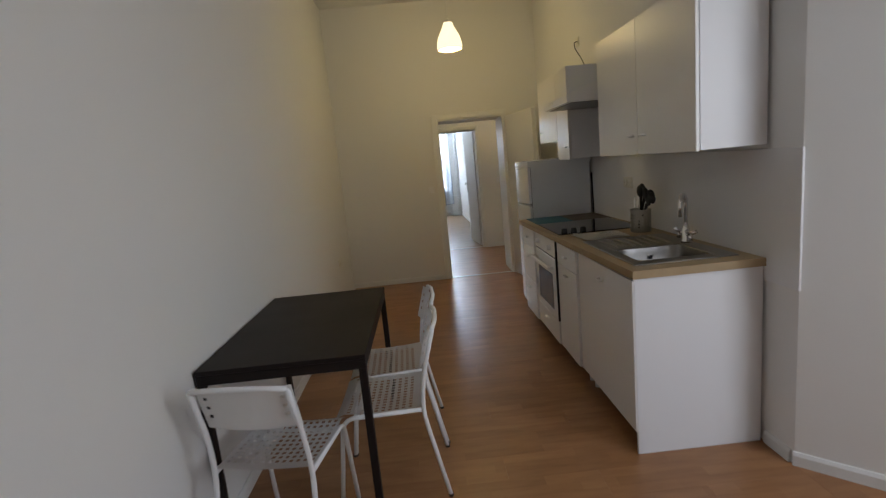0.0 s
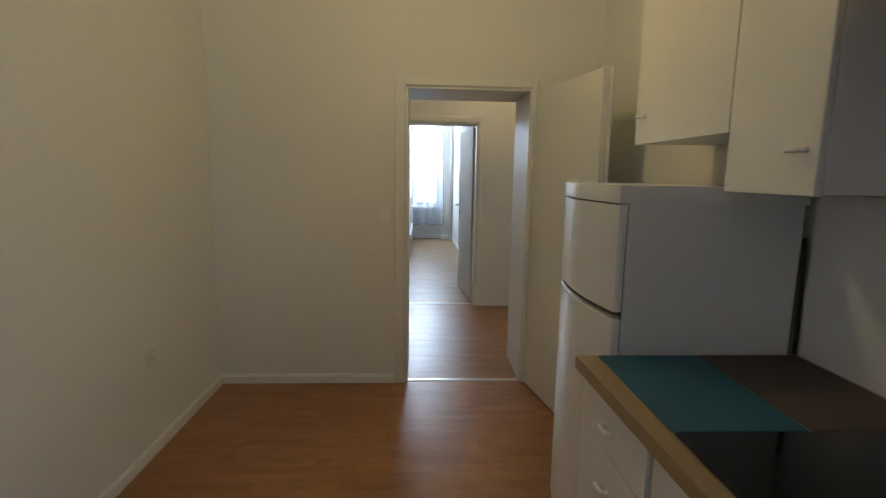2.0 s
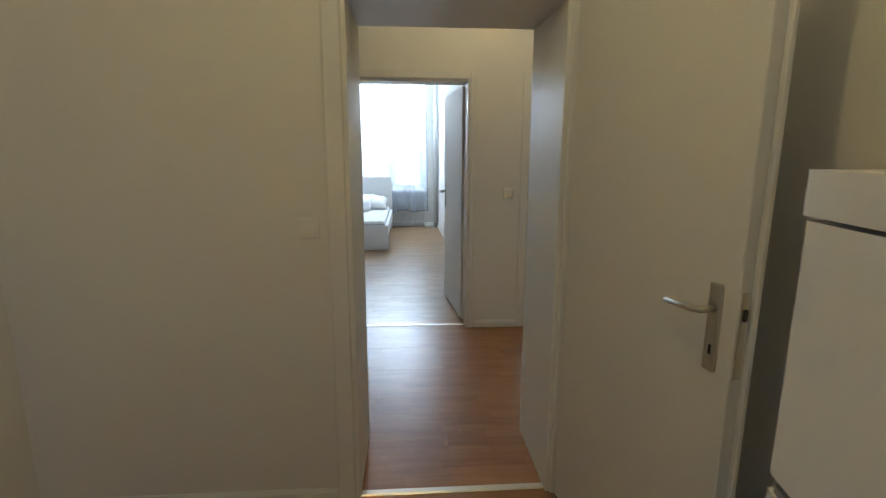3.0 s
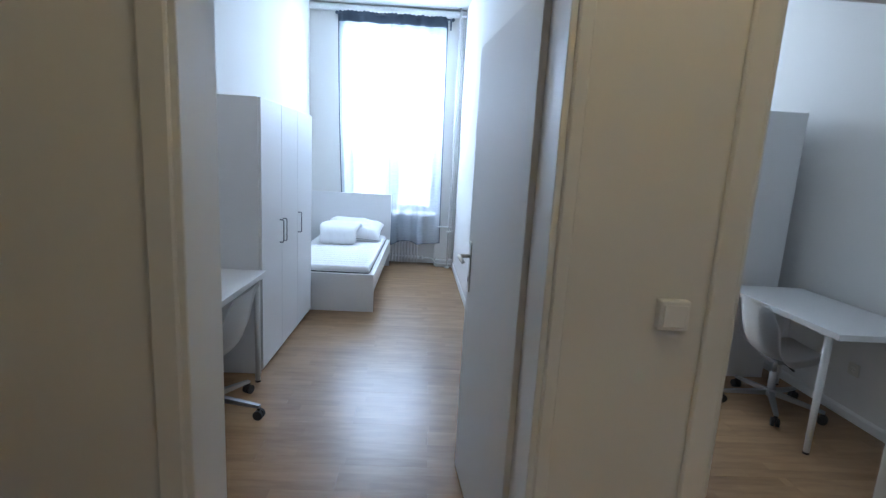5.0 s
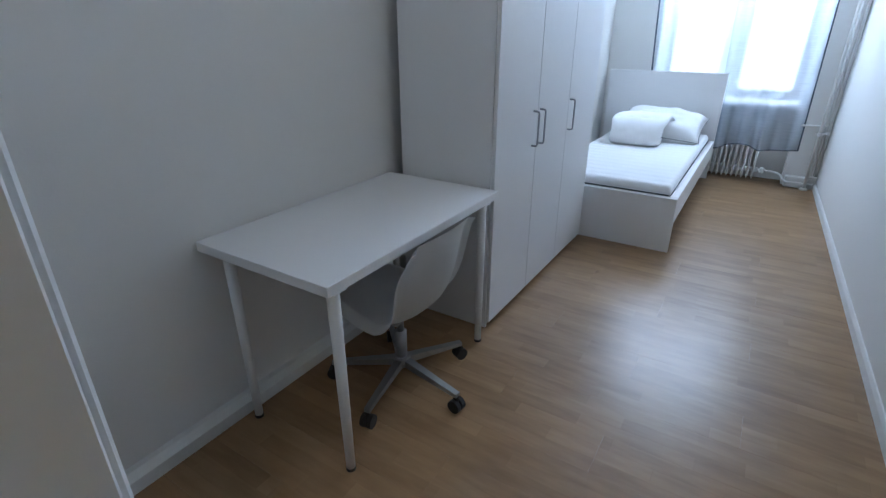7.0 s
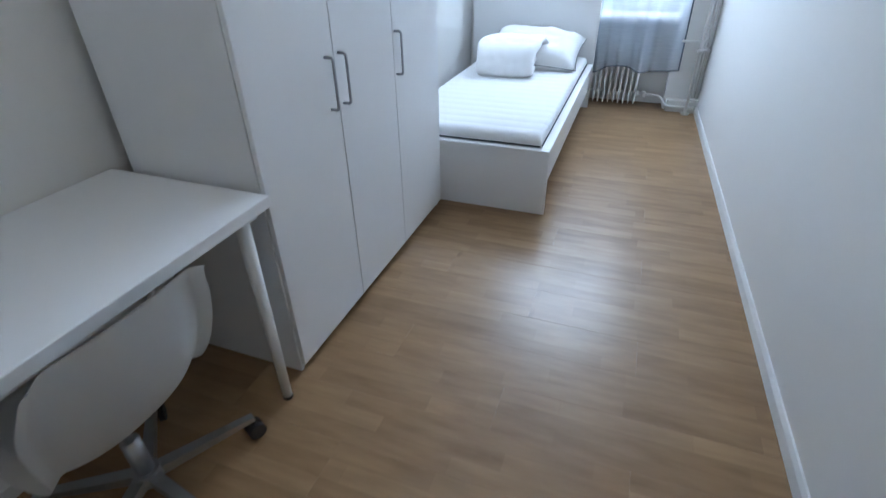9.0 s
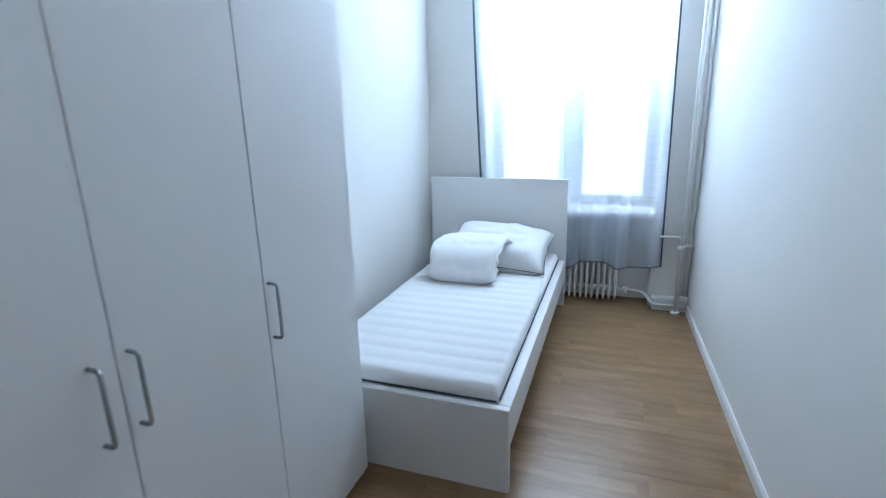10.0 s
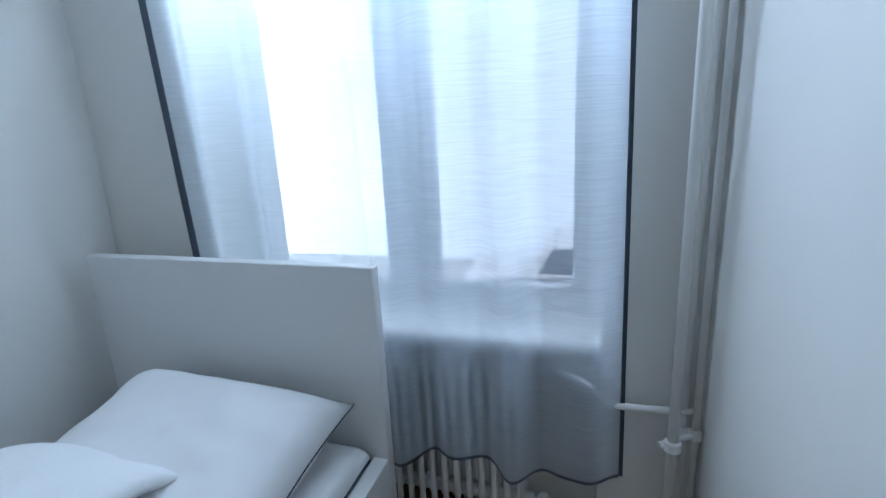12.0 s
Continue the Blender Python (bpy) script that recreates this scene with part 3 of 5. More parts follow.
# worktop with the cut-out of the sink
SX0, SX1, SY0, SY1 = 1.515, 1.905, 2.72, 3.05
WT0, WT1 = 0.897, 0.935
bm = bmesh.new()
add_prism(bm, [(1.420, 2.56), (SX0, 2.56), (SX0, SY0), (SX0, SY1), (SX0, 4.832), (1.350, 4.832)], "z", WT0, WT1)
add_box(bm, SX1, 2.052, 2.56, 4.832, WT0, WT1)
add_box(bm, SX0, SX1, 2.56, SY0, WT0, WT1)
add_box(bm, SX0, SX1, SY1, 4.832, WT0, WT1)
bmesh.ops.remove_doubles(bm, verts=bm.verts, dist=0.0005)
worktop = tagged(part("worktop", bm, WORKTOP), "beech-patterned worktop across the kitchen base units", "worktop")

sink = thing("kitchen_sink", 1.72, 3.1, WT1, "stainless steel inset sink with ribbed draining board", "sink")
bm = bmesh.new()
Z0 = WT1 + 0.001
add_box(bm, 1.468, SX0 + 0.012, 2.655, 3.41, Z0, Z0 + 0.006, 0.002)
add_box(bm, SX1 - 0.012, 1.987, 2.655, 3.41, Z0, Z0 + 0.006, 0.002)
add_box(bm, SX0 + 0.012, SX1 - 0.012, 2.655, SY0 + 0.012, Z0, Z0 + 0.006, 0.002)
add_box(bm, SX0 + 0.012, SX1 - 0.012, SY1 - 0.012, 3.41, Z0, Z0 + 0.006, 0.002)
part("rim", bm, STEEL, sink)
bm = bmesh.new()
ring = []
for z, ins in ((Z0 + 0.005, 0.010), (Z0 - 0.03, 0.016), (Z0 - 0.13, 0.026), (Z0 - 0.15, 0.05)):
    row = []
    for i in range(32):
        a = 2 * math.pi * i / 32
        cx, cy, hx, hy = (SX0 + SX1) / 2, (SY0 + SY1) / 2, (SX1 - SX0) / 2 - ins, (SY1 - SY0) / 2 - ins
        s, c = math.sin(a), math.cos(a)
        row.append(bm.verts.new((cx + hx * math.copysign(abs(c) ** 0.35, c), cy + hy * math.copysign(abs(s) ** 0.35, s), z)))
    ring.append(row)
for a, b in zip(ring, ring[1:]):
    for k in range(32):
        bm.faces.new((a[k], a[(k + 1) % 32], b[(k + 1) % 32], b[k]))
bm.faces.new(ring[-1])
part("basin", bm, STEEL, sink, "deep rounded steel basin", True)
part("drain", lathe([(0.001, 0.004), (0.02, 0.004), (0.035, 0.006), (0.04, 0.002)], 1.71, 2.885, Z0 - 0.15), CHROME, sink)
part("overflow", box(1.712, 1.732, SY1 - 0.029, SY1 - 0.024, Z0 - 0.06, Z0 - 0.04, 0.002), BLACK, sink)
for i in range(7):
    x = 1.56 + i * 0.052
    part("rib", tube([(x, 3.10, Z0 + 0.006), (x, 3.11, Z0 + 0.0085), (x, 3.35, Z0 + 0.0085), (x, 3.36, Z0 + 0.006)], 0.006, 8), STEEL, sink)

tap = thing("mixer_tap", 1.945, 3.0, WT1, "chrome two-handle mixer tap with tall swan neck", "tap")
TZ = Z0 + 0.006
part("base", lathe([(0.027, 0), (0.027, 0.012), (0.021, 0.02), (0.021, 0.075), (0.017, 0.085), (0.0155, 0.10)], 1.945, 3.06, TZ, 20, True), CHROME, tap, smooth=True)
neck = [(1.945, 3.06, TZ + 0.09), (1.945, 3.06, TZ + 0.22)]
for i in range(1, 11):
    a = math.pi * i / 10
    neck.append((1.945 - 0.040 * (1 - math.cos(a)), 3.06 - 0.045 * (1 - math.cos(a)), TZ + 0.22 + 0.055 * math.sin(a)))
neck.append((1.865, 2.97, TZ + 0.16))
part("spout", tube(neck, 0.011, 12), CHROME, tap, smooth=True)
for s in (-1, 1):
    part("handle", tube([(1.945, 3.06 + s * 0.018, TZ + 0.05), (1.94, 3.06 + s * 0.05, TZ + 0.055)], 0.013, 12), CHROME, tap, smooth=True)
    bm = bmesh.new()
    for k in range(3):
        a = 2 * math.pi * k / 3 + 0.4
        add_tube(bm, [(1.94, 3.06 + s * 0.055, TZ + 0.055), (1.94 + 0.035 * math.cos(a), 3.06 + s * 0.065, TZ + 0.055 + 0.035 * math.sin(a))], 0.009, 8, 0.012)
    part("handwheel", bm, CHROME, tap, smooth=True)

hob = thing("hob", 1.715, 4.09, WT1, "black glass ceramic hob with three control knobs", "hob")
part("glass", box(1.415, 2.005, 3.755, 4.365, WT1 + 0.001, WT1 + 0.008, 0.003), BLACKGLASS, hob)
for i in range(3):
    part("knob", lathe([(0.021, 0), (0.021, 0.008), (0.018, 0.026), (0.0005, 0.027)], 1.475 + i * 0.068, 3.825, WT1 + 0.008, 16), BLACK, hob, "black round knob", True)
m1 = tagged(part("place_mat", box(1.415, 1.722, 4.373, 4.82, WT1 + 0.001, WT1 + 0.004, 0.001), TEAL), "teal woven place mat lying on the worktop", "mat")
m2 = tagged(part("place_mat", box(1.727, 2.035, 4.373, 4.82, WT1 + 0.001, WT1 + 0.004, 0.001), TAUPE), "dark taupe place mat lying on the worktop", "mat")

paper = thing("paper_booklet", 1.60, 3.58, WT1, "printed white booklet lying on the worktop", "booklet")
for i in range(3):
    m = pose(1.64, 3.575, WT1 + 0.001 + 0.004 * i, 0, 0, 5 - 4 * i)
    part("page", sheet(lambda u, v: m @ Vector((-0.155 + 0.31 * u, -0.12 + 0.24 * v, 0.010 * max(0, 0.3 - u) ** 2 * 10 + 0.0010 * math.sin(5 * v))), 12, 6, 0.0012), PAPER, paper)
m = pose(1.64, 3.575, WT1 + 0.0125, 0, 0, -3)
for k in range(7):
    w = (0.10, 0.12, 0.09, 0.11, 0.06, 0.12, 0.08)[k]
    part("text_line", box(0.0, w, 0.07 - k * 0.022, 0.075 - k * 0.022, 0.0, 0.0006, m=m), INK, paper)

pot = thing("utensil_holder", 1.93, 3.55, WT1, "perforated steel holder with black kitchen utensils", "utensil holder")
PZ = WT1 + 0.001


def holder(u, v):
    a = 2 * math.pi * u
    return Vector((1.93 + 0.066 * math.cos(a), 3.60 + 0.066 * math.sin(a), PZ + 0.15 * v))


part("drum", sheet(holder, 48, 15, 0.0015, lambda i, j: i % 3 == 1 and j % 2 == 1 and 2 < j < 13), NICKEL, pot, "steel drum with square holes")
part("bottom", lathe([(0.0005, 0.001), (0.065, 0.001)], 1.93, 3.60, PZ), STEEL, pot)
for dx, dy, hd, w, kind in ((-0.02, -0.05, 0.30, 0.032, 0), (0.02, -0.06, 0.28, 0.034, 1), (0.03, -0.12, 0.27, 0.034, 0), (-0.01, -0.10, 0.29, 0.030, 1), (0.0, -0.04, 0.31, 0.030, 0), (0.02, -0.15, 0.255, 0.034, 0), (0.0, -0.13, 0.24, 0.028, 1)):
    ut = part("utensil", tube([(1.93 - dx * 0.4, 3.60 - dy * 0.4, PZ + 0.01), (1.93 + dx * 0.7, 3.60 + dy * 0.7, PZ + hd * 0.8)], 0.005, 8), BLACK, pot, "black plastic utensil")
    bmu = bmesh.new()
    bmesh.ops.create_uvsphere(bmu, u_segments=12, v_segments=8, radius=1.0)
    bmesh.ops.transform(bmu, matrix=Matrix.Translation((1.93 + dx * 0.85, 3.60 + dy * 0.85, PZ + hd * 0.9)) @ Matrix.Rotation(dy * 6, 4, "X") @ Matrix.Diagonal((0.010 if kind else 0.02, w, 0.042, 1)), verts=bmu.verts)
    part("head", bmu, BLACK, ut, smooth=True)

rack = thing("paper_roll_stand", 1.98, 3.72, WT1, "chrome wire kitchen roll stand without a roll", "roll stand")
part("base_ring", tube([(1.97 + 0.06 * math.cos(a), 3.73 + 0.06 * math.sin(a), PZ + 0.003) for a in [2 * math.pi * k / 24 for k in range(24)]], 0.003, 6, None, True), CHROME, rack)
for y, h in ((3.70, 0.28), (3.77, 0.22)):
    part("hoop", tube(bend([(1.97, y - 0.012, PZ + 0.003), (1.97, y - 0.012, PZ + h), (1.97, y + 0.012, PZ + h), (1.97, y + 0.012, PZ + 0.003)], 0.012), 0.003, 6), CHROME, rack)

splash = tagged(part("splashback_panel", box(2.054, 2.064, 2.36, 4.835, 0.825, 1.435, 0.002), FOIL), "thin white splashback board on the kitchen wall", "splashback")


def wall_unit(y0, y1, z0, z1, x, doors, handles, label):
    c = thing("kitchen_wall_cabinet", 1.9, (y0 + y1) / 2, z0, label, "cabinet", "kitchen wall units")
    part("body", box(x + 0.02, 2.05, y0, y1, z0, z1, 0.001), FOIL, c)
    w = (y1 - y0) / doors
    for i in range(doors):
        d = part("door", box(x, x + 0.0185, y0 + i * w + 0.0015, y0 + (i + 1) * w - 0.0015, z0 - 0.004, z1, 0.002), GLOSS, c)
        knob(d, x, y0 + (i + 0.5) * w if handles is None else handles[i], z0 + 0.10)
    part("hanger", box(2.0501, 2.0655, y0 + 0.05, y1 - 0.05, z1 - 0.10, z1 - 0.06), NICKEL, c)
    return c


wall_unit(2.565, 3.745, 1.456, 2.18, 1.725, 2, [3.08, 3.23], "white glossy double wall cabinet above the sink")
wall_unit(4.46, 4.79, 1.444, 2.18, 1.735, 1, [4.52], "narrow white wall cabinet beside the hood")
wall_unit(4.792, 5.41, 1.609, 2.18, 1.735, 1, [5.35], "white wall cabinet above the fridge")

hood = thing("cooker_hood", 1.8, 4.1, 1.78, "white slim cooker hood above the hob", "cooker hood")
hy0, hy1 = 3.80, 4.42
part("canopy", prism([(1.535, 1.835), (2.0, 1.835), (2.05, 1.86), (2.05, 1.97), (1.76, 1.97), (1.53, 1.885)], "y", hy0, hy1), GLOSS, hood)
part("filter", box(1.57, 1.96, hy0 + 0.03, hy1 - 0.03, 1.830, 1.8345), STEEL, hood, "grey grease filter")
part("lamp_cover", box(1.97, 2.0, hy0 + 0.20, hy1 - 0.2, 1.831, 1.8348), PLASTIC_OFF, hood)
part("mount", box(2.0501, 2.0655, hy0 + 0.05, hy1 - 0.05, 1.88, 1.94), NICKEL, hood)
for i in range(3):
    part("slider", box(1.5285, 1.535, 4.14 + i * 0.05, 4.17 + i * 0.05, 1.858, 1.872, 0.001), PLASTIC_OFF, hood)
cord = tagged(part("hood_cable", tube(bend([(2.066, 5.10, 2.49), (2.02, 5.09, 2.485), (2.0, 5.02, 2.42), (2.01, 4.88, 2.30), (2.02, 4.78, 2.185)], 0.05), 0.004, 8), DARKGREY, smooth=True), "thin dark cable hanging from a wall outlet", "cable")
cord2 = tagged(part("hood_cable", tube(bend([(2.06, 4.30, 2.16), (2.0, 4.28, 2.12), (1.98, 4.2, 2.05), (1.99, 4.15, 1.972)], 0.05), 0.004, 8), DARKGREY, smooth=True), "dark cable running down to the hood", "cable")

fridge = thing("fridge_freezer", 1.75, 5.125, 0, "white two-door fridge freezer with curved fronts", "fridge")
part("cabinet", box(1.49, 2.03, 4.842, 5.408, 0.03, 1.42, 0.006, 2), FRIDGE, fridge)


def bowed(y0, y1, z0, z1, x, depth, bow):
    pts = [(x + depth, y0), (x + 0.012, y0), (x + 0.002, y0 + 0.004)]
    for i in range(13):
        u = i / 12
        pts.append((x - bow * (1 - (2 * u - 1) ** 2), y0 + 0.012 + (y1 - y0 - 0.024) * u))
    pts += [(x + 0.002, y1 - 0.004), (x + 0.012, y1), (x + depth, y1)]
    bm = bmesh.new()
    add_prism(bm, pts, "z", z0, z1)
    return bm


fd = part("door", bowed(4.843, 5.407, 0.10, 1.045, 1.460, 0.025, 0.03), FRIDGE, fridge)
part("grip", bowed(4.85, 5.40, 1.0455, 1.056, 1.462, 0.022, 0.026), ALU, fd, "grey grip groove")
fz = part("freezer_door", bowed(4.843, 5.407, 1.068, 1.395, 1.460, 0.025, 0.03), FRIDGE, fridge)
part("seal", box(1.4852, 1.4898, 4.85, 5.40, 0.10, 1.385), DARKGREY, fridge, "grey door seal")
part("top", bowed(4.838, 5.412, 1.4005, 1.453, 1.458, 0.580, 0.03), FRIDGE, fridge, "white plastic lid")
part("plinth", box(1.50, 1.53, 4.86, 5.39, 0.0, 0.095), DARKGREY, fridge)
for y in (4.87, 5.38):
    part("foot", tube([(1.97, y, 0.0), (1.97, y, 0.03)], 0.02, 10), BLACK, fridge)

fcable = tagged(part("fridge_cable", tube(bend([(2.052, 4.86, 0.0), (2.045, 4.838, 0.6), (2.05, 4.842, 1.0), (2.045, 4.85, 1.3)], 0.1), 0.006, 8), BLACK, smooth=True), "black mains cable behind the fridge", "cable")
wall_plate("wall_socket", 2.066, 5.12, 2.49, -1, 0, "small cable outlet high on the kitchen wall", "socket", 0, PLASTIC_OFF)

# pendant lamp in the kitchen and in the bedroom
SHADE_PROFILE = [(r * 1.2, h * 1.15) for r, h in [(0.098, 0.0), (0.104, 0.02), (0.100, 0.06), (0.085, 0.11), (0.062, 0.155), (0.045, 0.185), (0.038, 0.215)]]


def pendant(x, y, z, shade, label):
    p = thing("pendant_lamp", x, y, z, label, "lamp")
    so = part("shade", lathe(SHADE_PROFILE + [(r - 0.004, h) for r, h in reversed(SHADE_PROFILE[:-1])], x, y, z), shade, p, "milky glass bell shade", True)
    so.visible_shadow = False
    part("cap", lathe([(0.043, 0.244), (0.043, 0.262), (0.012, 0.28), (0.0005, 0.28)], x, y, z, 20), PLASTIC, p, smooth=True)
    part("cord", tube([(x, y, z + 0.28), (x, y, CEILING - 0.03)], 0.004, 8), PLASTIC, p)
    part("rose", lathe([(0.045, 0.0), (0.045, 0.02), (0.02, 0.03)], x, y, CEILING - 0.031, 20, True), PLASTIC, p)
    return p


pendant(0.91, 5.477, 2.60, SHADE, "lit pendant lamp with milky bell shade")
pendant(0.60, 10.45, 2.37, SHADE_OFF_GLOW, "pendant lamp with white bell shade")
# added pendant around the assumed hall bulb; it stays out of view
pendant(1.6, 8.1, 2.80, SHADE, "unseen lit hall pendant lamp, added for the hall's warm light")

# table and chairs
table = thing("dining_table", -0.16, 2.88, 0, "black-brown rectangular dining table against the wall", "table")
TX0, TX1, TY0, TY1, TZT = -0.505, 0.192, 2.315, 3.46, 0.77
part("tabletop", box(TX0, TX1, TY0, TY1, TZT - 0.020, TZT, 0.002), BLACKBROWN, table)
bm = bmesh.new()
add_box(bm, TX0 + 0.002, TX1 - 0.002, TY0 + 0.002, TY0 + 0.030, TZT - 0.062, TZT - 0.0205, 0.002)
add_box(bm, TX0 + 0.002, TX1 - 0.002, TY1 - 0.030, TY1 - 0.002, TZT - 0.062, TZT - 0.0205, 0.002)
add_box(bm, TX0 + 0.002, TX0 + 0.030, TY0 + 0.030, TY1 - 0.030, TZT - 0.062, TZT - 0.0205, 0.002)
add_box(bm, TX1 - 0.030, TX1 - 0.002, TY0 + 0.030, TY1 - 0.030, TZT - 0.062, TZT - 0.0205, 0.002)
part("apron", bm, BLACKBROWN, table)
for x in (TX0 + 0.002, TX1 - 0.034):
    for y in (TY0 + 0.002, TY1 - 0.034):
        part("leg", box(x, x + 0.032, y, y + 0.032, 0, TZT - 0.0625, 0.002), BLACKBROWN, table)


def stacking_chair(label):
    """White steel-tube chair with perforated plastic seat and back; it faces +y, its seat centred on 0, 0."""
    c = thing("dining_chair", 0, 0, 0, label, "chair", "white chairs at the table")

    def seat(u, v):
        return Vector(((u - 0.5) * 0.385, (v - 0.5) * 0.39, 0.452 - 0.012 * math.sin(math.pi * v) - 0.008 * math.sin(math.pi * u) - (0.02 * (v - 0.9) * 10 if v > 0.9 else 0)))
    part("seat", sheet(seat, 27, 25, 0.006, lambda i, j: i % 2 == 1 and j % 2 == 1 and 1 < j < 23), PLASTIC, c, "perforated white plastic seat")

    def back(u, v):
        x = (u - 0.5) * 0.37
        return Vector((x, -0.225 - 0.05 * v + 0.9 * x * x, 0.622 + 0.180 * v))
    part("backrest", sheet(back, 24, 14, 0.010, lambda i, j: i in (2, 21) and j % 3 == 1 and 1 < j < 12), PLASTIC, c, "curved white plastic backrest")
    for s in (-1, 1):
        part("rear_leg", tube(bend([(s * 0.200, -0.285, 0.0), (s * 0.193, -0.195, 0.43), (s * 0.186, -0.215, 0.60), (s * 0.182, -0.272, 0.797)], 0.08), 0.0105, 10), PLASTIC, c, smooth=True)
        part("front_leg", tube(bend([(s * 0.200, 0.215, 0.0), (s * 0.193, 0.165, 0.425), (s * 0.193, -0.19, 0.435)], 0.06), 0.0105, 10), PLASTIC, c, smooth=True)
        for y in (-0.285, 0.215):
            part("glide", tube([(s * 0.200, y, 0.0), (s * 0.200, y, 0.012)], 0.0125, 10), BLACK, c)
    part("top_rail", tube(bend([(-0.182, -0.270, 0.797), (-0.09, -0.287, 0.809), (0.09, -0.287, 0.809), (0.182, -0.270, 0.797)], 0.05), 0.0105, 10), PLASTIC, c, smooth=True)
    part("cross_bar", tube([(-0.193, 0.10, 0.430), (0.193, 0.10, 0.430)], 0.008, 8), PLASTIC, c)
    return c


chair = stacking_chair("white stacking chair with perforated seat at the table end")
chair.matrix_basis = pose(-0.175, 2.295, 0, 0, 0, -9)
for y, r in ((2.64, 89), (3.06, 92)):
    c = copy_thing(chair, pose(0.205, y, 0, 0, 0, r))
    c["label"] = "white stacking chair pushed in along the table"

# ---- bedrooms ----


def desk(label):
    """White desk, 1.045 by 0.60 m; its back edge along x = 0, its near corner at y = 0, front towards +x."""
    d = thing("desk", 0, 0, 0, label, "desk", "white desks")
    part("desktop", box(0.0, 0.60, 0.0, 1.045, 0.700, 0.735, 0.003, 2), FOIL, d)
    for x, y in ((0.095, 0.048), (0.095, 0.95), (0.57, 0.048), (0.57, 0.95)):
        lg = part("leg", tube([(x, y, 0.012), (x, y, 0.699)], 0.0155, 16, 0.0205), LACQUER, d, smooth=True)
        part("foot", tube([(x, y, 0.0), (x, y, 0.012)], 0.017, 14), BLACK, lg, "black plastic foot")
        part("bracket", box(x - 0.03, x + 0.03, y - 0.03, y + 0.03, 0.696, 0.7, 0.001), LACQUER, d)
    return d


